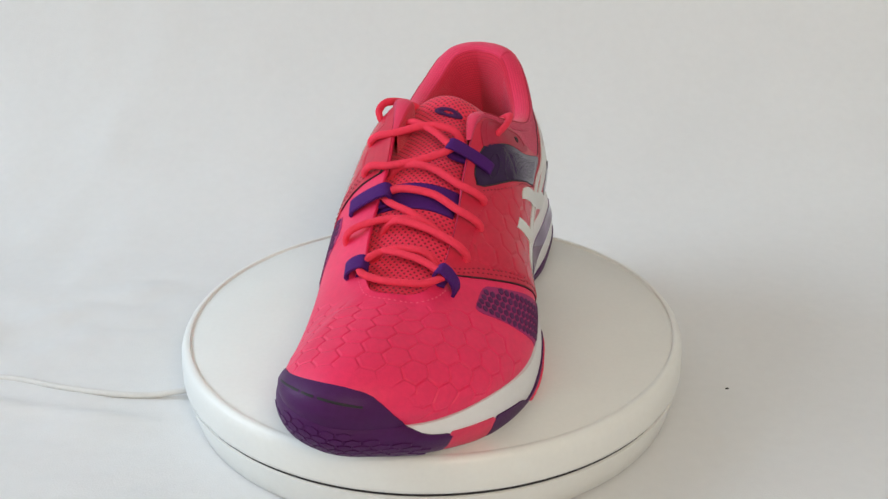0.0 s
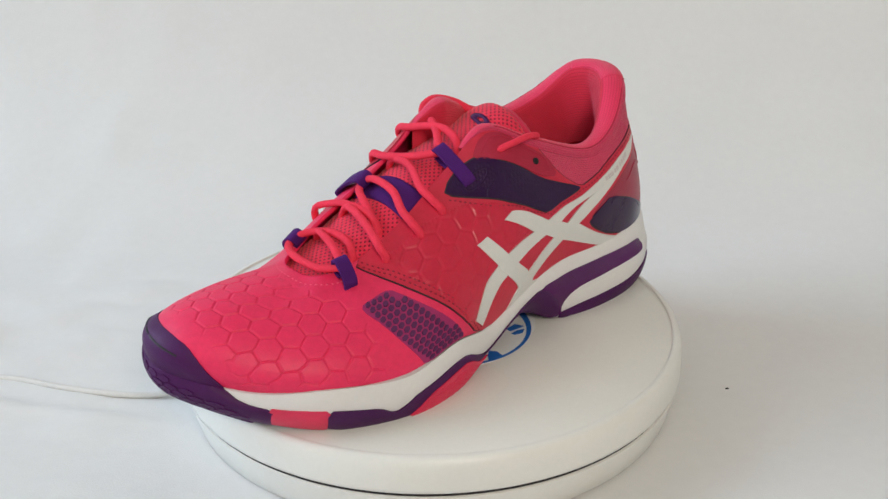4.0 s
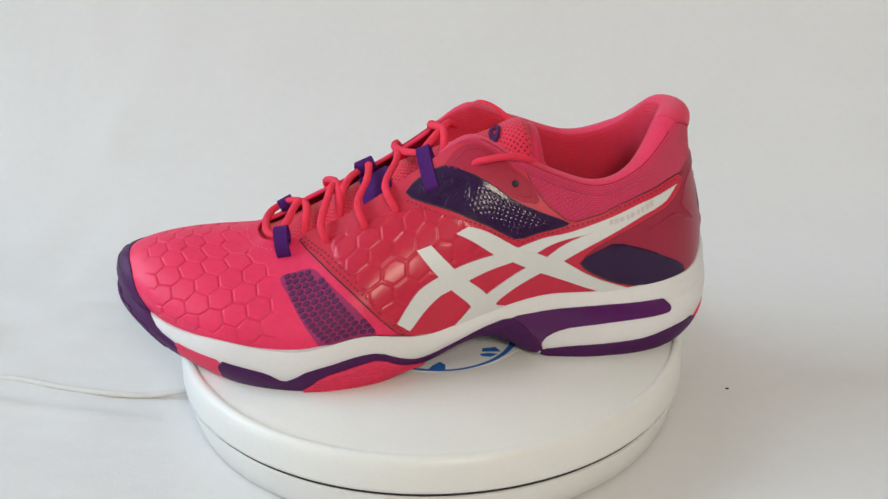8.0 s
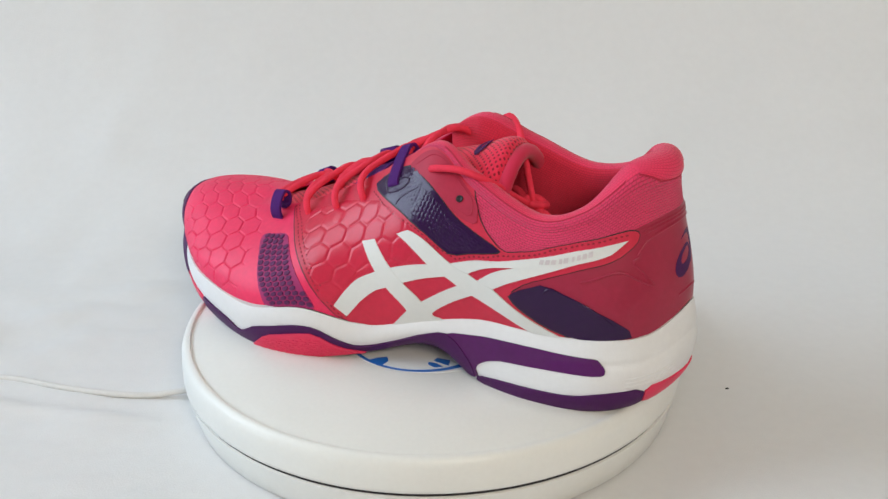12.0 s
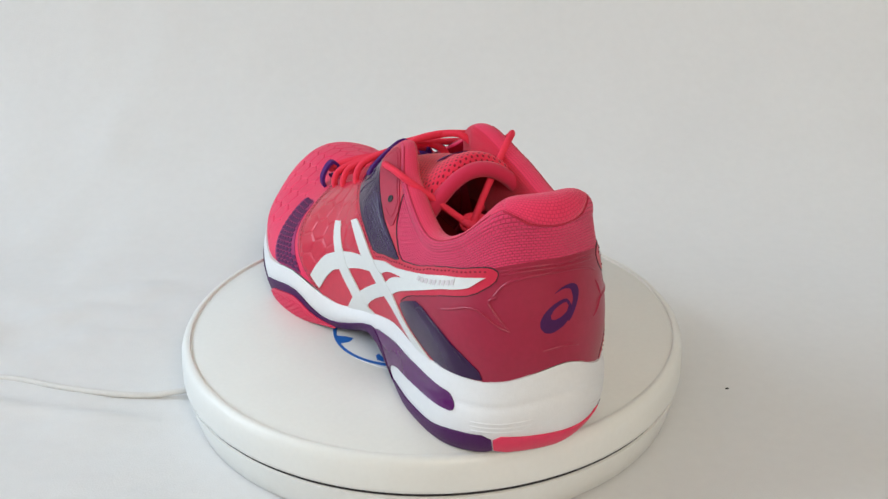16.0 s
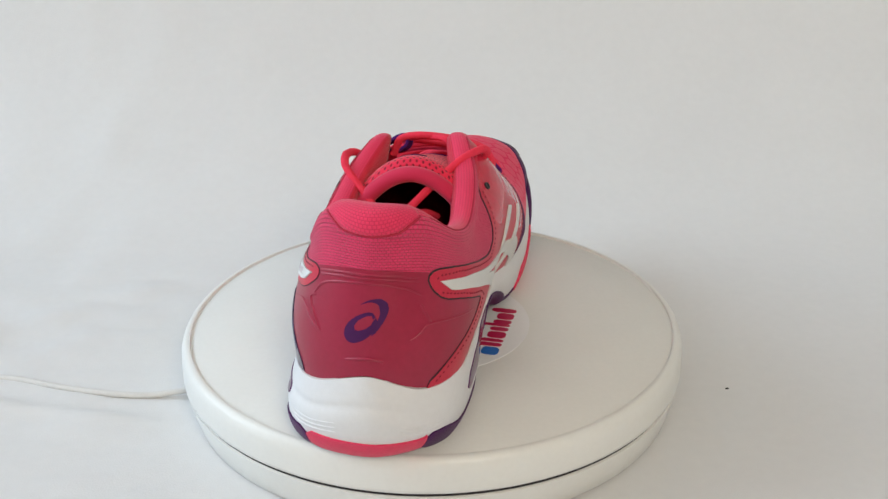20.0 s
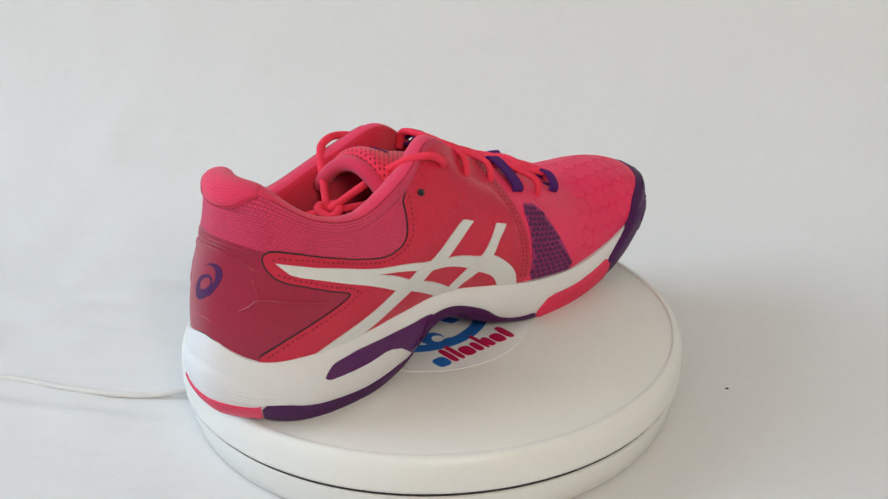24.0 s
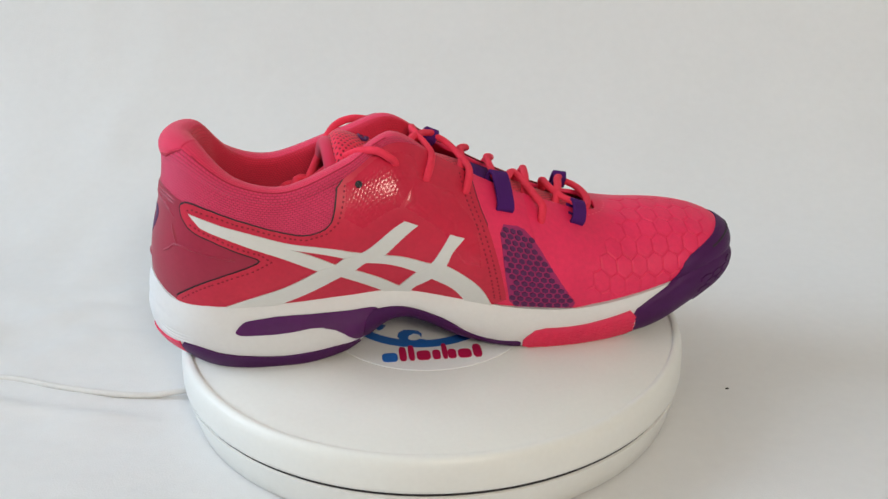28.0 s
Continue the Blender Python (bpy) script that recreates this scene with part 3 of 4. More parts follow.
def build_panels():
    patch("heel_counter", [(8.6, 0.0), (8.6, 0.32), (9.0, 0.54), (9.42, 0.65), (10.0, 0.757), (11.06, 0.745), (11.95, 0.765), (12.84, 0.75), (13.69, 0.746), (14.65, 0.5), (14.65, 0.0)],
          counter_red, 0.4, "smooth dark red heel counter")
    patch("collar_panel", [(7.95, 0.985), (8.1, 0.86), (8.6, 0.66), (8.95, 0.76), (9.5, 0.84), (10.0, 0.82), (10.6, 0.75), (11.1, 0.735), (12.0, 0.755), (12.9, 0.735), (13.4, 0.735), (13.9, 0.77),
                           (14.6, 0.73), (15.1, 0.64), (15.5, 0.60), (15.8, 0.66), (15.97, 0.985)], knit_ribbed, 0.25, "pink ribbed knit collar panel", rounding=0)
    for side, saddle, stripes, window in (("left", SADDLE_LEFT, STRIPES_LEFT, WINDOW_LEFT), ("right", SADDLE_RIGHT, STRIPES_RIGHT, WINDOW_RIGHT)):
        panel = patch("saddle_panel", saddle, red_film, 0.7, "glossy red synthetic saddle panel with dark cut edges")
        if side == "left":
            patch("cut_edge", saddle, black_edge, 0.55, "dark cut edge", panel, grow=0.55, depth=0.8)
        else:
            patch("cut_edge", [q for q in saddle if q[0] < 17.9], black_edge, 0.55, "dark cut edge", panel, grow=0.85, depth=0.8)
            patch("cut_edge", [(18.25, 1.0), (18.32, 0.785), (18.45, 0.604), (18.3, 0.60), (18.15, 0.8), (18.05, 1.0)], black_edge, 0.55, "dark cut edge", panel, grow=0.6, depth=0.8)
        for stripe, lift in zip(stripes, (1.28, 1.34, 1.40, 1.46)):
            patch("stripe", np.vstack([smooth_path(edge, 5) for edge in stripe]), white_film, lift, "white stripe", depth=0.6, rounding=0)
        mesh = patch("mesh_window", window, mesh_purple, 0.3, "purple mesh window with dark dots")
        hex_pads("dots", window, 3.7, 0.3, mesh_dot, mesh, inset=0.8, high=0.4, shrink=0.78, label="dark hexagonal dots")
    side = patch("heel_panel", [(8.64, 0.298), (8.9, 0.415), (9.27, 0.517), (9.87, 0.26), (10.76, 0.014), (10.15, 0.0), (9.59, 0.001), (9.2, 0.069), (8.74, 0.218)], purple_gloss, 0.8,
                 "glossy purple panel beside the heel")
    patch("cut_edge", [(8.64, 0.298), (9.2, 0.45), (9.6, 0.0), (9.2, 0.069), (8.74, 0.218)], black_edge, 0.72, "dark cut edge", side, grow=0.9, depth=0.7)
    rail([(9.22, 0.40), (9.34, 0.455), (9.58, 0.377), (10.28, 0.106)], 0.8, 0.5, purple_gloss, "ridge", parent=side)
    band = [(5.77, 0.90), (6.02, 0.94), (6.29, 0.94), (6.6, 0.905), (6.99, 0.785), (7.54, 0.738), (8.06, 0.715), (8.60, 0.705), (8.52, 0.66), (8.23, 0.566), (7.66, 0.445), (7.31, 0.482), (6.85, 0.560), (6.34, 0.72)]
    strap = patch("side_strap", band, purple_gloss, 1.1, "glossy purple strap embossed with small hexagons")
    patch("cut_edge", band, black_edge, 0.85, "dark cut edge", strap, grow=0.6, depth=0.6)
    emboss("embossing", [(6.95, 0.755), (7.54, 0.708), (8.06, 0.688), (8.42, 0.672), (8.12, 0.555), (7.66, 0.468), (7.31, 0.505), (6.92, 0.570), (6.72, 0.64)], 0.3, 2.6, 1.1, 0.2, purple_gloss, strap,
           "small raised hexagons", shoulder=0.55)
    rail([(6.40, 0.71), (6.47, 0.735), (6.66, 0.752), (6.84, 0.768)], 1.1, 0.45, purple_gloss, "ridge", parent=strap)
    rail([(6.16, 0.815), (6.14, 0.85), (6.24, 0.868), (6.42, 0.858), (6.58, 0.835), (6.58, 0.805), (6.45, 0.79), (6.26, 0.797), (6.16, 0.815)], 1.25, 0.45, purple_gloss, "slot_rim", high=0.5, parent=strap)
    emboss("embossing", [(5.88, 0.895), (6.1, 0.925), (6.5, 0.895), (6.9, 0.79), (6.80, 0.66), (6.42, 0.73)], 0.3, 1.9, 1.1, 0.14, purple_gloss, strap, "finely grained purple film", shoulder=0.5, sharp=1.0)
    ear = patch("ear_panel", [(6.50, 0.915), (6.73, 0.965), (7.02, 0.985), (7.45, 0.985), (7.9, 0.975), (8.18, 0.93), (8.22, 0.775), (7.85, 0.745), (7.32, 0.76), (6.93, 0.81)], red_matt, 1.1,
                "dark red eyestay panel with a raised border", rounding=1)
    rail([(6.68, 0.905), (7.02, 0.955), (7.40, 0.962), (7.81, 0.950), (8.07, 0.92), (8.08, 0.815), (7.8, 0.785)], 1.1, 0.4, red_matt, "border", high=0.35, parent=ear)
    # relief moulded into the counter, and the flat purple emblem
    for line in ([(10.87, 0.563), (11.18, 0.642), (12.01, 0.67), (12.6, 0.649), (12.92, 0.606)], [(11.0, 0.715), (12.01, 0.728), (12.9, 0.718)], [(11.04, 0.690), (12.01, 0.702), (12.88, 0.693)],
                 [(9.83, 0.504), (10.45, 0.514), (10.87, 0.384), (11.13, 0.316)], [(11.13, 0.32), (10.79, 0.52), (10.94, 0.555)], [(12.75, 0.311), (12.92, 0.363), (13.12, 0.426), (13.75, 0.44), (14.25, 0.43)], [(12.9, 0.55), (13.12, 0.43)], [(11.6, 0.13), (12.3, 0.13)]):
        rail(line, 0.4, 0.7, counter_red, "ridge", high=0.75)
    outer = [(12.13, 0.447), (12.19, 0.397), (12.11, 0.336), (11.95, 0.274), (11.75, 0.241), (11.63, 0.257), (11.57, 0.302), (11.58, 0.348), (11.65, 0.397), (11.79, 0.442), (11.97, 0.47), (12.08, 0.47)]
    inner = [(12.09, 0.42), (12.06, 0.446), (11.96, 0.442), (11.81, 0.407), (11.74, 0.369), (11.75, 0.341), (11.81, 0.332), (11.93, 0.347), (12.05, 0.379), (12.088, 0.41)]
    emblem = patch("emblem", soften(np.array(outer), 1).tolist() + [(12.135, 0.44)] + inner, purple_rubber, 0.50, "flat purple curved emblem", rounding=0, step=2)
    patch("emblem_curl", [(11.8, 0.512), (12.01, 0.559), (12.22, 0.574), (12.34, 0.551), (12.37, 0.502), (12.3, 0.426), (12.16, 0.337), (12.05, 0.295), (12.10, 0.356), (12.16, 0.408), (12.22, 0.471),
                          (12.18, 0.535), (12.02, 0.545)], purple_rubber, 0.54, parent=emblem, step=2)
    # a grey line of print on the long stripe, too small to read
    for k, wide in enumerate((0.75, 0.7, 0.6, 0.4, 0.75, 0.5, 0.75, 0.7, 0.65)):
        u = 10.12 - 0.106 * k
        patch("print_bar", [(u, 0.717), (u - 0.106 * wide, 0.719), (u - 0.106 * wide + 0.02, 0.764), (u + 0.02, 0.762)], print_grey, 1.52, rounding=0, depth=0.1)
    # seams
    stitches([(20.9, 0.90), (22, 0.93), (23, 0.94), (24, 0.945), (25, 0.94), (26, 0.93), (27.1, 0.90)], 0.05, thread_pink, shoe)
    stitches([(3.62, 0.97), (4.2, 0.755), (4.84, 0.409), (5.3, 0.162), (5.68, 0.02)], 0.80, thread, shoe)
    stitches([(3.75, 0.97), (4.28, 0.76), (4.92, 0.415), (5.38, 0.17), (5.76, 0.03)], 0.80, thread, shoe)
    stitches([(18.15, 0.97), (18.22, 0.785), (18.35, 0.604), (18.46, 0.349), (18.58, 0.05)], 0.80, thread, shoe)
    stitches([(18.05, 0.97), (18.12, 0.785), (18.25, 0.604), (18.36, 0.349), (18.48, 0.05)], 0.80, thread, shoe)
    stitches([(5.75, 0.87), (6.44, 0.635), (7.21, 0.465), (7.75, 0.43), (8.35, 0.565), (8.62, 0.67), (8.96, 0.77), (9.43, 0.852), (9.98, 0.84), (10.5, 0.775), (10.82, 0.73)], 0.80, thread, shoe)
    stitches([(13.3, 0.625), (13.9, 0.605), (14.6, 0.515), (14.78, 0.44), (14.52, 0.33), (14.05, 0.20), (13.25, 0.02)], 0.80, thread, shoe)
    stitches([(13.2, 0.70), (13.3, 0.735), (13.84, 0.78), (14.4, 0.765), (14.85, 0.715), (15.3, 0.635), (15.65, 0.64), (15.84, 0.70), (15.92, 0.80), (16.0, 0.96)], 0.80, thread, shoe)


def rail(line, lift, wide, mat, name, surface=upper, high=0.45, parent=None):
    """A low ridge along a line on the shoe."""
    line = smooth_path(line, 6) if len(line) > 2 else np.asarray(line, float)
    t = np.linspace(0, len(line) - 1, (3 if len(line) > 2 else 14) * (len(line) - 1))
    u, v = np.interp(t, range(len(line)), line[:, 0]), np.interp(t, range(len(line)), line[:, 1])
    mid, nor = lifted(surface, u, v, lift), normals(surface, u, v)
    along = np.gradient(mid, axis=0)
    along /= np.linalg.norm(along, axis=1)[:, None]
    side = np.cross(nor, along)
    fade = np.sin(np.pi * np.linspace(0.02, 0.98, len(t))) ** 0.4
    rows = np.stack([mid - side * wide - nor * 0.3, mid - side * wide * 0.5 + nor * high * 0.8 * fade[:, None], mid + side * wide * 0.5 + nor * high * 0.8 * fade[:, None],
                     mid + side * wide - nor * 0.3], 1)
    shoe_sheet(name, rows[:, ::-1], mat, parent=parent)


def build_sole_details():
    """Rubber laid on the lower edge of the sole, the bumper that wraps the toe, and the gel windows of the heel."""
    bumper = patch("toe_bumper", [(1.49, 1.014), (1.03, 1.187), (0.62, 1.278), (0.06, 1.308), (-0.56, 1.30), (-1.53, 1.254), (-2.19, 1.2), (-2.61, 1.035), (-3.08, 0.865), (-3.37, 0.676),
                                  (-3.3, 0.327), (-3.3, 0.0), (-2.2, 0.0), (-1.1, 0.0), (0.0, 0.0), (1.1, 0.0), (2.18, 0.0), (2.18, 0.327), (2.22, 0.674), (1.75, 0.801)],
                   purple_rubber, 0.5, "purple rubber toe bumper", surface=body, rounding=1, crown=0.3, depth=1.2, fill=1.5, step=2.2)
    hex_pads("tread", [(-1.9, 0.05), (-1.9, 0.78), (-0.6, 0.95), (0.6, 0.90), (1.3, 0.72), (1.8, 0.40), (1.8, 0.05)], 9.6, 0.72, purple_rubber, bumper, surface=body, inset=0.1, high=0.6, shrink=0.93, fill=1.5, label="moulded hexagons")
    for line in ([(-1.5, 1.177), (-1.1, 1.193), (-0.68, 1.20)], [(-0.60, 1.20), (-0.45, 1.198), (-0.32, 1.20)], [(-0.24, 1.20), (0.09, 1.193), (0.59, 1.184)]):
        rail(line, 2.0, 0.55, black_edge, "slot", surface=body, high=0.25, parent=bumper)
    rubber = (
        ("forefoot_rubber", purple_rubber, 0.8, [(2.94, 0.0), (2.94, 0.61), (3.3, 0.56), (3.6, 0.50), (3.8, 0.30), (3.95, 0.42), (4.14, 0.60), (4.81, 0.69), (5.24, 0.70), (5.6, 0.5),
                                                 (5.87, 0.33), (6.2, 0.36), (6.57, 0.42), (6.9, 0.58), (7.31, 0.74), (7.6, 0.6), (7.9, 0.3), (7.93, 0.0), (7.0, 0.0), (6.0, 0.0), (5.0, 0.0), (4.0, 0.0)]),
        ("pink_insert", pink_rubber, 0.6, [(2.10, 0.0), (2.10, 0.73), (2.55, 0.665), (3.02, 0.60), (3.02, 0.0)]),
        ("pink_insert", pink_rubber, 1.5, [(4.05, 0.0), (4.06, 0.09), (4.34, 0.447), (4.8, 0.53), (5.23, 0.59), (5.69, 0.27), (5.95, 0.1), (6.0, 0.0), (5.0, 0.0)]),
        ("heel_rubber", purple_rubber, 0.8, [(7.95, 0.0), (7.98, 0.15), (8.45, 0.235), (9.17, 0.248), (9.6, 0.263), (10.1, 0.34), (10.85, 0.345), (10.85, 0.0), (10.0, 0.0), (9.0, 0.0)]),
        ("heel_rubber", pink_rubber, 0.85, [(10.87, 0.0), (10.88, 0.345), (11.52, 0.286), (11.96, 0.264), (12.47, 0.28), (13.03, 0.32), (13.1, 0.37), (13.1, 0.0), (12.0, 0.0)]),
        ("heel_rubber", purple_rubber, 0.8, [(13.12, 0.0), (13.13, 0.375), (13.6, 0.38), (14.11, 0.282), (14.93, 0.216), (15.35, 0.219), (15.9, 0.197), (16.26, 0.09), (16.28, 0.0), (15.0, 0.0), (14.0, 0.0)]),
        ("arch_rubber", purple_rubber, 0.8, [(16.3, 0.0), (16.42, 0.67), (16.89, 0.575), (17.38, 0.487), (17.75, 0.42), (18.08, 0.18), (18.3, 0.12), (18.6, 0.12), (18.93, 0.20), (18.93, 0.0), (18.0, 0.0), (17.0, 0.0)]),
        ("pink_insert", pink_rubber, 0.9, [(18.96, 0.0), (18.96, 0.28), (19.19, 0.585), (19.82, 0.607), (20.32, 0.673), (20.66, 0.735), (20.66, 0.0), (20.0, 0.0)]))
    for name, mat, lift, outline in rubber:
        patch(name, outline, mat, lift, "pink rubber" if mat is pink_rubber else "purple rubber", surface=body, rounding=1, depth=1.0)
        if name == "pink_insert" and outline[0][0] > 3:
            low = [(u, w * 0.8 + 0.02) for u, w in outline]
            hex_pads("tread", low, 4.2, lift, pink_rubber, shoe, surface=body, inset=0.5, high=0.3, shrink=0.9, label="small moulded hexagons")
    for outline in ([(7.35, 0.74), (8.11, 0.795), (8.9, 0.82), (9.6, 0.795), (9.95, 0.785), (10.03, 0.77), (10.16, 0.66), (10.15, 0.60), (10.08, 0.575), (9.4, 0.579), (8.52, 0.544), (8.22, 0.48), (8.03, 0.38), (7.96, 0.26), (8.0, 0.13), (7.88, 0.06),
                     (7.62, 0.3), (7.5, 0.55)],
                    [(16.45, 0.05), (16.27, 0.09), (15.89, 0.492), (15.49, 0.632), (14.92, 0.60), (14.42, 0.605), (14.33, 0.615), (14.27, 0.655), (14.36, 0.76), (14.45, 0.81), (14.94, 0.85), (15.91, 0.793), (16.42, 0.74), (16.62, 0.66), (16.62, 0.3)]):
        patch("gel_window", outline, gel_purple, 0.45, "glossy purple gel window in the heel", surface=body, rounding=1, depth=0.7)
    for w in (0.40, 0.46, 0.52):
        for a, b in ((10.5, 11.45), (12.55, 13.5)):
            rail([(a, w), ((a + b) / 2, w - 0.005), (b, w)], 0.1, 0.35, white_foam, "ridge", surface=body, high=0.35)


# ---------------------------------------------------------------- collar, tongue, laces
def along_u(u, keys, values):
    return np.interp(u, keys, values)


def build_collar():
    us = np.arange(6.5, 17.58, 0.08)
    keys = (6.5, 7.1, 8, 9, 10, 11, 12, 13, 14, 15, 16, 16.9, 17.55)
    thick = along_u(us, keys, (2, 6, 8, 9, 10, 13, 15, 13, 10, 9, 10, 9, 2))[:, None]
    high = along_u(us, keys, (0.4, 2.8, 5.0, 5.0, 5.6, 8.2, 8.6, 8.2, 5.8, 5.6, 5.8, 4.2, 0.4))[:, None]
    lip = along_u(us, (6.5, 7.1, 10.0, 10.8, 13.2, 14.0, 16.9, 17.55), (0.2, 0.8, 1.0, 0.6, 0.6, 1.0, 0.8, 0.2))[:, None]
    edge = glide(RIM, us)
    n = np.column_stack([outward(us), np.zeros(len(us))])
    up = np.array([[0, 0, 1.0]])
    rows = [edge + n * 0.2 - up * 3.0]
    for a in np.linspace(0, math.pi, 13):
        rows.append(edge + n * (-thick / 2 + (thick / 2 + lip) * math.cos(a)) + up * (high * math.sin(a) ** 0.75))
    inner, floor_edge = rows[-1], ring(us, 10.0, np.full(len(us), 31.0))
    for s in (0.12, 0.3, 0.5, 0.75, 1.0):
        swell = math.sin(math.pi * min(1, s * 1.6)) * 2.0 if s < 0.62 else 0.0
        lobes = (1 + 1.4 * np.exp(-(np.abs(us - 12) - 0.9) ** 2 / 0.3) - 0.9 * np.exp(-((us - 12) / 0.28) ** 2))[:, None]
        rows.append(inner + (floor_edge - inner) * s - n * swell * lobes)
    rows = np.stack(rows, 1)
    shoe_sheet("collar", rows[:, 10:17], lining, "pink ribbed lining darkened for inner shade")
    shoe_sheet("inner_wall", rows[:, 16:], inner_red_shaded, "red inside of the shoe, its shade put into the colour")
    shoe_sheet("collar_side", rows[:, :5], knit_ribbed, "ribbed outer side of the collar")
    shoe_sheet("collar_edge", rows[:, 4:11], knit, "padded rolled edge of the collar")
    # the padded tab that hangs over the back of the heel
    tab_u = np.linspace(11.05, 12.95, 40)
    across = np.abs((tab_u - 12.0) / 0.95)
    profile = [upper(tab_u, np.full(40, v)) for v in (0.90, 0.95, 0.985)] + [np.stack([np.interp(tab_u, us, rows[:, k, c]) for c in range(3)], 1) for k in range(1, 13)]
    profile = np.stack(profile, 1)
    axis = profile[:, 8:9] * np.array([1, 1, 0]) + profile[:, 3:4] * np.array([0, 0, 1])
    away = profile - axis
    away /= np.linalg.norm(away, axis=2)[:, :, None]
    start = 1.9 + 4.0 * across ** 2.2
    tab = np.zeros((40, 16, 3))
    for i in range(40):
        at = np.linspace(start[i], 12.5, 16)
        for c in range(3):
            tab[i, :, c] = np.interp(at, range(15), (profile[i] + away[i] * (0.2 + 0.35 * (1 - across[i] ** 3) * np.minimum(1, np.arange(15)[::-1] / 3)[:, None]))[:, c])
    tab[:, 0] -= np.stack([np.array([np.interp(start[i], range(15), away[i][:, c]) for c in range(3)]) for i in range(40)]) * 0.5
    shoe_sheet("heel_tab", tab, knit, "padded pink heel tab", thick=0.6)
    tube("tab_seam", tab[:, 0] + away[:, 2] * 0.25, 0.45, seam_pink)
    # piping along the collar's lower edge
    for keep in ((us > 7.2) & (us < 10.95), (us > 13.05) & (us < 16.9)):
        k = us[keep]
        sink = 2.2 * np.clip(np.maximum(k - 10.75 if k[0] < 9 else 13.25 - k, 0) / 0.2, 0, 1)[:, None]
        tube("piping", rows[keep][:, 4] - n[keep] * (sink + 0.15), 0.4, seam_pink)
    floor = ring(ROUND, 9.0, np.full(len(ROUND), 30.0))
    mid = floor.mean(axis=0)
    shoe_sheet("insole", np.stack([mid + (floor - mid) * s for s in (1.0, 0.6, 0.02)], 1), inner_red_shaded, "red insole, its shade put into the colour", closed_u=True)


def frames_along(path):
    t = np.gradient(path, axis=0)
    t /= np.maximum(np.linalg.norm(t, axis=1), 1e-9)[:, None]
    side = np.cross(t[0], [0, 0, 1.0])
    if np.linalg.norm(side) < 0.1:
        side = np.cross(t[0], [0, 1.0, 0])
    sides = []
    for k in range(len(path)):
        side = side - t[k] * (side @ t[k])
        side = side / np.linalg.norm(side)
        sides.append(side)
    sides = np.array(sides)
    return sides, np.cross(t, sides)


def smooth_path(points, per=10):
    p = np.asarray(points, float)
    p = np.vstack([2 * p[0] - p[1], p, 2 * p[-1] - p[-2]])
    out = []
    for i in range(1, len(p) - 2):
        a, b, c, d = p[i - 1:i + 3]
        for f in np.linspace(0, 1, per, endpoint=False):
            out.append(0.5 * (2 * b + (c - a) * f + (2 * a - 5 * b + 4 * c - d) * f ** 2 + (3 * b - a - 3 * c + d) * f ** 3))
    return np.array(out + [p[-2]])


def tube(name, path, radius, mat, label="", parent=None, flat=1.0, sides=10):
    path = np.asarray(path, float)
    s, b = frames_along(path)
    a = np.linspace(0, 2 * np.pi, sides, endpoint=False)
    rows = path[:, None] + radius * (np.cos(a)[None, :, None] * s[:, None] + flat * np.sin(a)[None, :, None] * b[:, None])
    v, f = sheet(metres(rows.reshape(-1, 3)).reshape(rows.shape), closed_v=True)
    n = len(path)
    f = [q[::-1] for q in f] + [tuple(range(sides)), tuple((n - 1) * sides + k for k in range(sides))[::-1]]
    return part(name, mesh_of(name, v, f, mat, split=60), parent or shoe, label)


TONGUE = [(218, 53, 14, 2), (206, 56.5, 17, 3), (192, 62.5, 19, 4), (178, 69.5, 20, 5), (163, 77, 21, 6), (147, 84.5, 22, 7), (131, 90.5, 24, 9), (118, 94.5, 25, 11), (106, 98.4, 25, 13),
          (97, 102.8, 24.5, 15), (91, 104, 24, 16), (88, 101.5, 23.5, 16)]


def tongue_sheet(us, ss, lift=0.0):
    """The tongue's outside: us runs from the throat to the tongue's top, ss across it from -1 to 1."""
    rows = smooth_path(TONGUE, 10)
    k = np.linspace(0, len(rows) - 1, 200)
    table = np.stack([np.interp(k, range(len(rows)), rows[:, c]) for c in range(4)], 1)
    out = np.zeros((len(us), len(ss), 3))
    for i, u in enumerate(us):
        x, z, half, drop = (np.interp(u * 199, range(200), table[:, c]) for c in range(4))
        for j, s in enumerate(ss):
            out[i, j] = (x, -5 + half * s, z + lift - drop * s * s)
    return out


def build_tongue():
    us, ss = np.linspace(0, 1, 60), np.linspace(-1, 1, 25)
    tongue = shoe_sheet("tongue", tongue_sheet(us, ss)[:, ::-1], perforated, "padded pink tongue of perforated mesh", thick=5.0)
    shoe_sheet("tongue_band", tongue_sheet(np.linspace(0.335, 0.415, 12), np.linspace(-0.86, 0.86, 15), 0.9)[:, ::-1], purple_web, "smooth purple band across the tongue", parent=tongue, thick=0.8)
    a = np.linspace(0, 2 * np.pi, 40, endpoint=False)
    rows = []
    for r in (1.0, 0.34):
        rows.append(np.array([tongue_sheet([0.745 + 0.026 * r * math.sin(t)], [0.12 + 0.29 * r * math.cos(t + 0.3)], 0.95)[0, 0] for t in a]))
    shoe_sheet("emblem", np.stack(rows, 1), purple_rubber, "small purple curved emblem", closed_u=True, parent=tongue, thick=0.3)
    rim = np.vstack([tongue_sheet(us[40:], [-1.0])[:, 0], tongue_sheet([1.0], np.linspace(-0.9, 0.9, 16))[0], tongue_sheet(us[40:][::-1], [1.0])[:, 0]])
    tube("binding", rim - np.array([1.5, 0, 3.6]), 3.6, knit, parent=tongue)


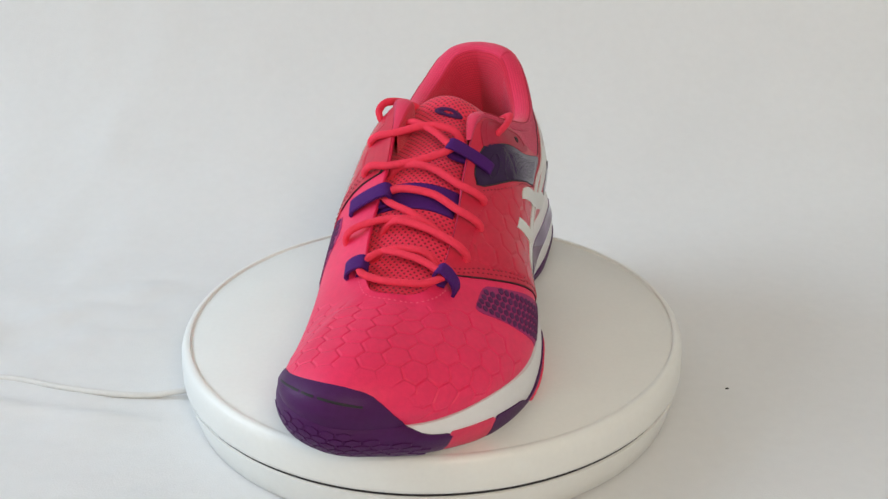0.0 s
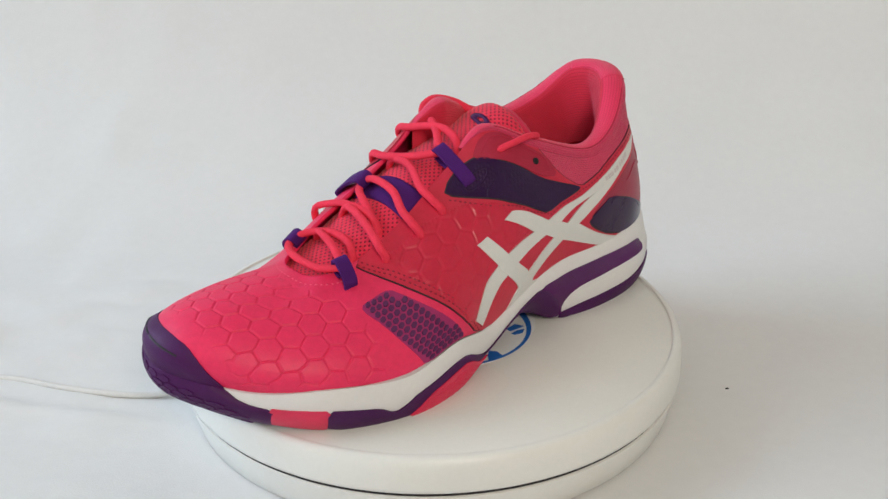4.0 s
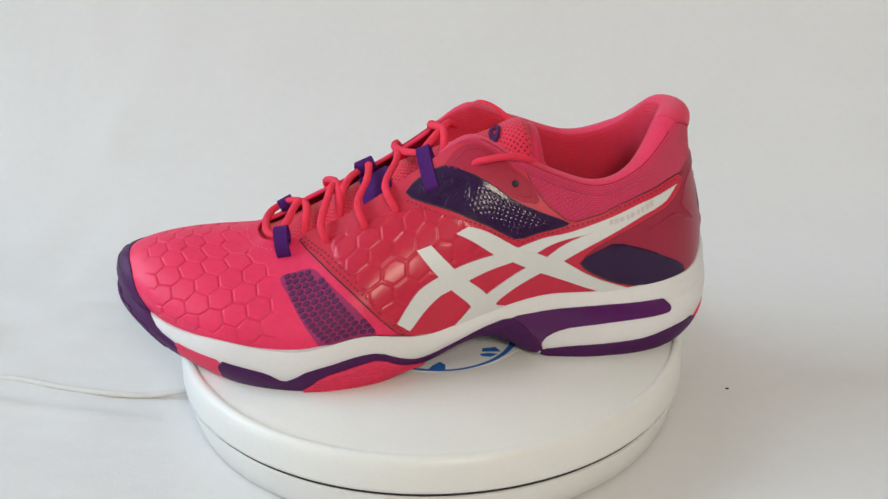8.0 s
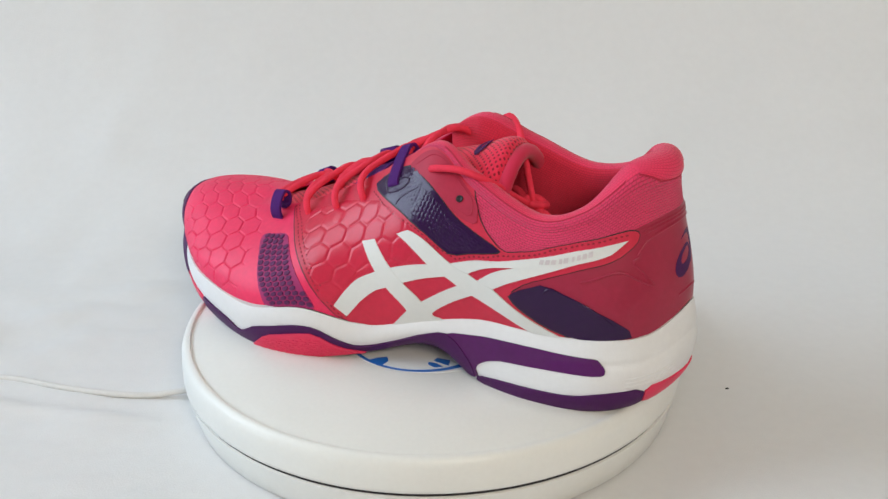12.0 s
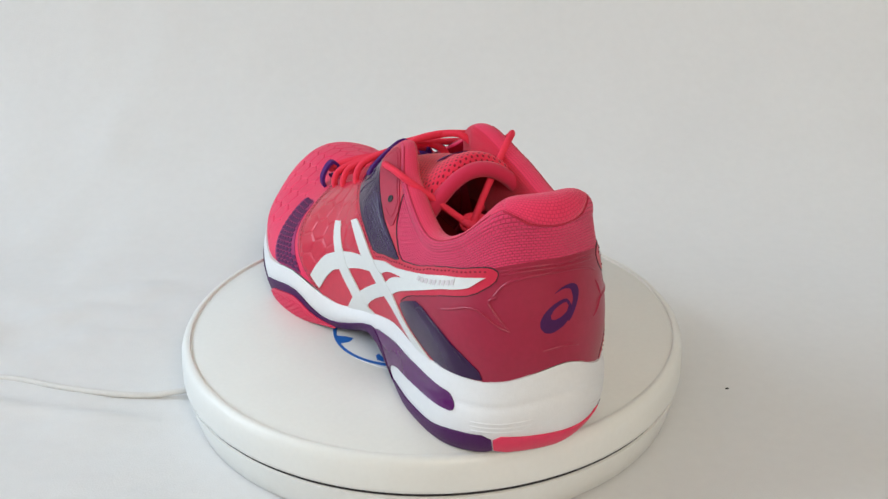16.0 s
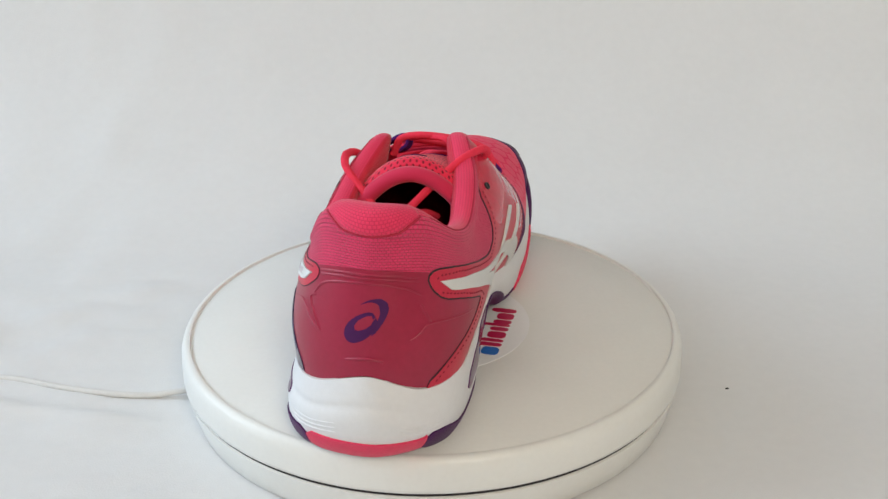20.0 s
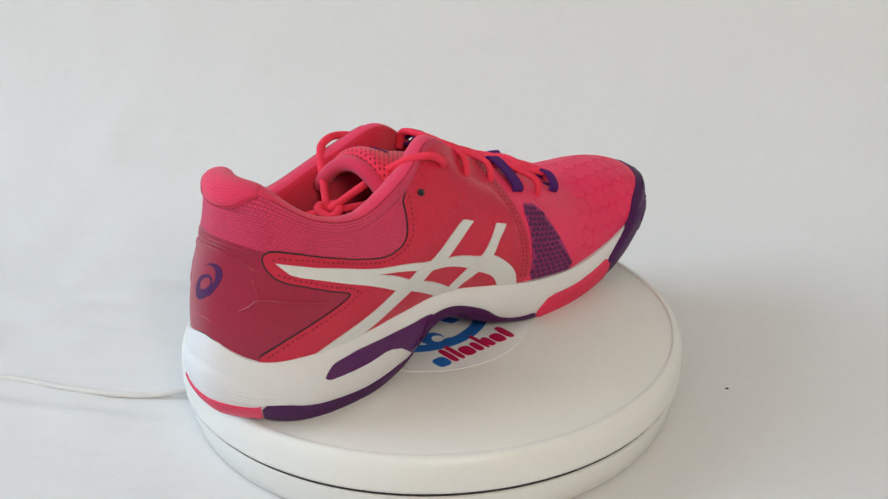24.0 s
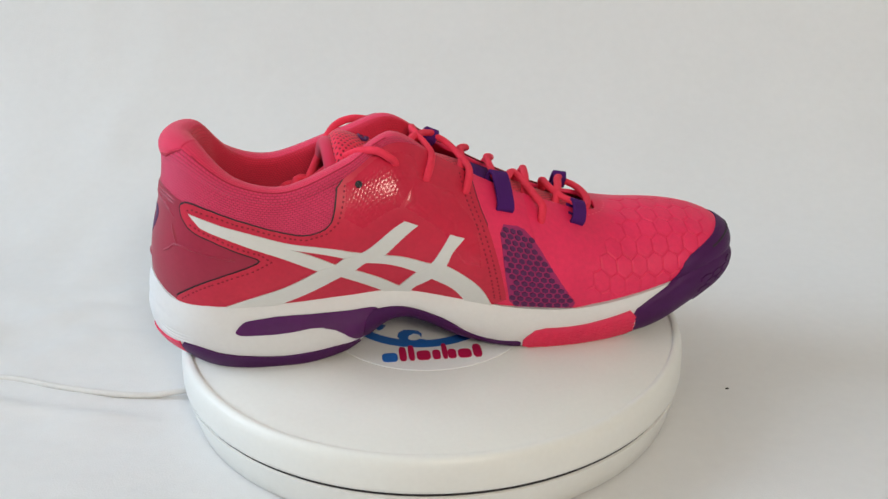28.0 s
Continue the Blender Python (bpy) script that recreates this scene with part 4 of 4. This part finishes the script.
STRANDS = (
    [(203, -23, 61.5), (209, -19, 60.5), (212.5, -10, 60), (213.2, 0, 60), (212, 9, 60), (207, 16, 61)],
    [(203, -21, 63.5), (197, -15, 65.5), (194, -6, 67), (194, 4, 66.5), (195, 9, 63), (196, 12, 55)],
    [(206, 15, 63), (202, 5, 66), (199, -5, 67), (196, -13, 66), (194, -17, 62), (192, -20, 55)],
    [(181.7, -33, 59), (182, -34.2, 63.5), (183, -31.5, 68.5), (181, -25, 71.5), (179, -15, 74), (178, -1, 74), (178.5, 7, 70), (179.5, 12, 60)],
    [(185.9, 21, 57), (186.5, 22.6, 61.5), (188, 20.5, 66), (187, 15, 69.5), (184, 4, 73), (181, -9, 74.5), (179, -16, 70), (178, -21, 60)],
    [(167.7, 23.5, 64), (168.5, 25.4, 68.5), (170.5, 22, 73.5), (170, 15, 77), (165, 3, 81.5), (163, -11, 82.5), (163, -20, 80)],
    [(164, -21, 78), (170, -15, 77.5), (175, -5, 76), (178, 5, 70), (179, 11, 60)],
    [(145, -32.5, 77), (145.6, -34.4, 81.5), (148, -30.5, 86.5), (149.5, -21, 88), (147, -8, 90.5), (143, 2, 93), (138, 7, 94.5)],
    [(153.2, 22.5, 71), (154.2, 24.4, 75.5), (157, 20.5, 80.5), (157, 13, 84), (151, 0, 88.5), (149, -11, 89), (147, -19, 85), (146, -23, 76)],
    [(126.5, -34, 86), (127.3, -35.8, 90.5), (130, -31.5, 95), (131.5, -23, 97.5), (128, -7, 101), (129, 6, 99), (131, 11, 90)],
    [(138, 5, 96), (131, -4, 99.5), (124, -15, 101), (119, -21, 96), (117, -25, 88)],
    [(113.3, -32, 94), (112.8, -34.4, 98), (110, -35.5, 101), (105, -33, 103.5), (98, -26, 101.5), (91, -17, 95), (84, -7, 86), (77, 2, 77)],
    [(117, 22, 92.5), (116.5, 25, 95.5), (111, 27.5, 97.5), (103, 28, 98.5), (95, 26, 96.5), (89, 20, 91.5), (83, 12, 84), (77, 4, 77)],
    [(77, 3, 77), (83, -2, 77), (91, -9, 78), (99, -14, 73)],
    [(79, 2, 76), (76, 6, 78.5), (72, 4, 78), (73, -2, 76), (78, -3, 78), (81, 2, 78.5), (78, 6, 77), (74, 4, 75)],
    [(75, 4, 76), (68, 8, 75), (62, 9, 69)])


def build_laces():
    lace = part("laces", None, shoe, "pink round woven laces, loosely knotted")
    for k, pts in enumerate(STRANDS):
        tube("lace_strand", smooth_path(pts, 9), 1.95 if k < 14 else 2.2, lace_pink, parent=lace, flat=0.82)
    for u, v in ((7.84, 0.864), (16.25, 0.892)):
        at, n = lifted(upper, [u], [v], 1.2)[0], normals(upper, np.array([u]), np.array([v]))[0]
        s = np.cross(n, [0, 0, 1.0])
        s /= np.linalg.norm(s)
        t = np.cross(n, s)
        a = np.linspace(0, 2 * np.pi, 24, endpoint=False)
        rows = np.stack([at + 1.35 * r * (np.cos(a)[:, None] * s + np.sin(a)[:, None] * t) + n * h for r, h in ((1.25, -0.5), (1.2, 0.35), (1.0, 0.4), (0.9, 0.15), (0.02, 0.1))], 1)
        v2, f2 = sheet(metres(rows.reshape(-1, 3)).reshape(rows.shape), True)
        part("eyelet", mesh_of("eyelet", v2, f2, black_edge), shoe, "empty punched eyelet")


def build_loops():
    """Purple webbing loops that hold the laces at the edge of the throat."""
    for base, tip, w in (((3.3, 0.83), (206, 15.5, 62), 3.3), ((6.26, 0.84), (138, 7, 94), 3.3), ((20.5, 0.80), (203, -21.5, 61.5), 3.7), ((18.83, 0.795), (164, -20, 79.5), 4.5)):
        foot, n = lifted(upper, [base[0]], [base[1]], 0.6)[0], normals(upper, np.array([base[0]]), np.array([base[1]]))[0]
        tip = np.array(tip, float)
        way = tip - foot
        across = np.cross(n, way / np.linalg.norm(way))
        across /= np.linalg.norm(across)
        inward = way / np.linalg.norm(way)
        up = np.cross(inward, across)
        up = up if up[2] > 0 else -up
        path = smooth_path([foot - n * 1.0, foot + n * 1.2 + way * 0.05, foot + way * 0.4 + up * 2.6, tip + up * 2.9 - inward * 1.0, tip + up * 1.6 + inward * 2.6, tip - up * 1.8 + inward * 2.2,
                            tip - up * 3.2 - inward * 2.0, foot + way * 0.55 - up * 1.0], 8)
        nxt = np.gradient(path, axis=0)
        nxt /= np.linalg.norm(nxt, axis=1)[:, None]
        face = np.cross(nxt, across)
        th = 0.75
        rows = np.stack([path + across * a * w + face * b * th for a, b in ((-1, -0.6), (-0.94, -1), (0.94, -1), (1, -0.6), (1, 0.6), (0.94, 1), (-0.94, 1), (-1, 0.6))], 1)
        v2, f2 = sheet(metres(rows.reshape(-1, 3)).reshape(rows.shape), closed_v=True)
        f2 = f2 + [tuple(range(8))[::-1], tuple(len(path) * 8 - 8 + k for k in range(8))]
        part("lace_loop", mesh_of("lace_loop", v2, [q[::-1] for q in f2], purple_web, split=40), shoe, "purple woven webbing lace loop")


def emboss(name, outline, step, size, lift, high, mat, parent, label, shoulder=1.6, fade=2.0, phase=(0.0, 0.0), sharp=0.6):
    """A sheet over part of a panel with a honeycomb of raised pads that die out towards its outline."""
    poly = poly_dense(np.asarray(outline, float) * ASPECT)
    lo, hi = poly.min(axis=0), poly.max(axis=0)
    xs, ys = np.arange(lo[0] - step, hi[0] + 2 * step, step), np.arange(lo[1] - step, hi[1] + 2 * step, step)
    gx, gy = (g.ravel() for g in np.meshgrid(xs, ys, indexing="ij"))
    flat = np.column_stack([gx, gy])
    depth = np.concatenate([np.min(np.linalg.norm(flat[k:k + 2000, None] - poly[None], axis=2), axis=1) for k in range(0, len(flat), 2000)])
    depth = np.where(inside(flat, poly), depth, -depth)
    pad = np.clip(hex_edge(gx - phase[0], gy - phase[1], size) / shoulder, 0, 1) ** sharp
    mask = np.clip(depth / fade, 0, 1)
    raised = lift - 0.25 + 0.27 * np.clip(depth / 0.8 + 1, 0, 1) + high * pad * mask
    pts = lifted(upper, gx / ASPECT[0], np.clip(gy / ASPECT[1], 0, 1), raised).reshape(len(xs), len(ys), 3)
    keep = (depth > -step * 1.5).reshape(len(xs), len(ys))
    faces, ny = [], len(ys)
    for i in range(len(xs) - 1):
        for j in range(ny - 1):
            if keep[i:i + 2, j:j + 2].all():
                faces.append((i * ny + j, (i + 1) * ny + j, (i + 1) * ny + j + 1, i * ny + j + 1))
    ob = part(name, mesh_of(name, metres(pts.reshape(-1, 3)), faces, mat), parent, label)
    return tagged(ob, kind="stuff")


def build_embossing():
    emboss("side_embossing", [(4.35, 0.86), (5.2, 0.86), (6.0, 0.78), (6.5, 0.64), (6.9, 0.50), (7.1, 0.36), (6.35, 0.36), (5.85, 0.32), (5.5, 0.10), (5.3, 0.12), (4.9, 0.40), (4.5, 0.65)], 0.45, 11.0, 0.72, 0.42,
           red_moulded, shoe, "large honeycomb moulded into the red saddle", phase=(4.0, 3.0), shoulder=1.0, sharp=0.9)
    emboss("side_embossing", [(15.95, 0.72), (16.02, 0.95), (16.5, 0.96), (17.3, 0.93), (17.35, 0.78), (17.0, 0.60), (16.3, 0.56)], 0.4, 2.5, 0.72, 0.11, red_gloss, shoe,
           "small hexagons moulded into the red saddle", shoulder=0.6, fade=6.0)
    emboss("side_embossing", [(17.1, 0.60), (17.3, 0.80), (17.9, 0.80), (18.25, 0.60), (18.25, 0.30), (18.0, 0.30), (17.7, 0.50)], 0.6, 11.0, 0.72, 0.22, red_gloss, shoe,
           "faint large honeycomb in the red saddle", shoulder=1.0)


build_sole_details()
build_panels()
build_collar()
build_tongue()
build_loops()
build_laces()
build_embossing()


# ---------------------------------------------------------------- the sticker on the platter, the cable, a crumb
def build_sticker():
    """A round printed sticker: a blue ring, a wave and a line of plain bars."""
    blue = material("blue print", (0.02, 0.14, 0.50), 0.4)
    red = material("crimson print", (0.50, 0.008, 0.07), 0.4)
    paper = material("glossy white sticker", (0.80, 0.80, 0.80), 0.3, grain=0.01)
    turn_by = Matrix.Rotation(radians(HEADING), 2)

    def place(points, z):
        return [(*(turn_by @ Vector(((x - AXIS[0]) / 1000, (y - AXIS[1]) / 1000))), z) for x, y in points]

    def slab(name, points, z, mat, parent, label=""):
        n = len(points)
        v = place(points, z) + place(points, z - 0.0003)
        f = [tuple(range(n))] + [(i, n + i, n + (i + 1) % n, (i + 1) % n) for i in range(n)]
        return part(name, mesh_of(name, v, f, mat, False), parent, label)

    def arc(cx, cy, r, a0, a1, n):
        return [(cx + r * math.cos(radians(a0 + (a1 - a0) * k / n)), cy + r * math.sin(radians(a0 + (a1 - a0) * k / n))) for k in range(n + 1)]

    sticker = slab("sticker", arc(133, -4.5, 50, 0, 357, 90), 0.00025, paper, platter, "round white sticker with blue and crimson print")
    out, inn = arc(132, 6.8, 39.2, 0, 359, 72), arc(132, 9.6, 34.8, 0, 359, 72)
    v = place(out, 0.0004) + place(inn, 0.0004)
    f = [(k, (k + 1) % 73, 73 + (k + 1) % 73, 73 + k) for k in range(73)]
    part("printed_ring", mesh_of("printed_ring", v, f, blue, False), sticker)
    slab("printed_wave", [(119, -27), (116.1, -22.7), (114.5, -18.3), (115.8, -14.5), (118.8, -12), (122.7, -13), (125.8, -14.9), (126.8, -18.5), (125.9, -21.8), (125.3, -18.5), (123, -16.9),
                          (120.4, -18.3), (119.2, -21.5), (121, -24.5), (124.5, -23.2), (127, -24), (129, -28)], 0.00045, blue, sticker)
    slab("printed_spot", [(106, -7.2), (109.1, -3.5), (111.2, -5), (109.1, -8.5), (106.7, -9.4)], 0.00045, blue, sticker)
    slab("printed_spot", [(137, -6.9), (143.3, -10.6), (144.1, -15.7), (139.2, -15.4), (137.6, -11.6)], 0.00045, blue, sticker)
    slab("printed_spot", [(143, 44), (134.5, 45), (133.7, 39.8), (136.1, 36.8), (139.8, 39.6)], 0.00045, blue, sticker)
    slab("printed_spot", [(114.3, 27), (107.7, 26.5), (106, 31), (112.8, 30.3), (114.7, 29.8)], 0.00045, blue, sticker)
    slab("printed_spot", [(116.1, 32.2), (111.9, 31.8), (108, 33.3), (111.5, 35.4), (115.5, 34.1)], 0.00045, blue, sticker)
    x = 103.0
    for k, (wide, high) in enumerate(((7.4, 8.4), (3.5, 13.6), (3.0, 14.6), (6.6, 9.0), (3.9, 9.0), (2.6, 14.6), (4.0, 9.0), (6.4, 8.5), (4.2, 12.4))):
        base = -41.3 - (x - 103) * 0.122
        slab("printed_bar", soften(np.array([(x, base), (x + wide, base - wide * 0.122), (x + wide + high * 0.12, base + high - wide * 0.122), (x + high * 0.12, base + high)]), 2).tolist(), 0.00045, blue if k == 0 else red, sticker)
        x += wide + (0.0 if k == 5 else 0.85)
    return sticker


def build_cable():
    pts = smooth_path([(-649, 73, 0), (-486, 58, 0), (-345, 38, 0), (-228, 12, 0), (-209, 7, 0), (-190, 0, 0), (-164, -7, 0), (-142, -9, 0), (-118, -8, 3)], 10)
    pts = pts / 1000 + np.array([0, 0, TABLE_Z + 0.0022])
    s, b = frames_along(pts)
    a = np.linspace(0, 2 * np.pi, 12, endpoint=False)
    rows = pts[:, None] + 0.0016 * (np.cos(a)[None, :, None] * s[:, None] + np.sin(a)[None, :, None] * b[:, None])
    v, f = sheet(rows, closed_v=True)
    thing("power_cable", "thin white power cable running from the turntable across the cloth", "cable", me=mesh_of("power_cable", v, f, cable_white))


def build_crumb():
    bm = bmesh.new()
    bmesh.ops.create_icosphere(bm, subdivisions=1, radius=0.0006)
    for v in bm.verts:
        v.co = Vector((v.co.x * 1.5 + 0.1490, v.co.y - 0.0121, v.co.z * 0.6 + TABLE_Z + 0.0018)) + Vector((noise.noise(v.co * 900), noise.noise(v.co * 700), 0)) * 0.0004
    me = bpy.data.meshes.new("crumb")
    bm.to_mesh(me)
    bm.free()
    me.materials.append(black_edge)
    thing("crumb", "tiny dark crumb lying on the white cloth", "crumb", me=me)


cable_white = material("off-white cable sheath", (0.67, 0.66, 0.64), 0.7, grain=0.03)
build_sticker()
build_cable()
build_crumb()


# ---------------------------------------------------------------- motion
def turn(t):
    """The turntable's turn at t seconds, in degrees."""
    return -(8.9046 * t - 0.00499 * t * t)


def motions():
    times = [k * 0.5 for k in range(57)]
    walk(platter, [(t, pose(0, 0, 0, 0, 0, turn(t))) for t in times])
    walk(shoe, [(t, pose(0, 0, 0, 0, 0, HEADING + turn(t))) for t in times])


motions()
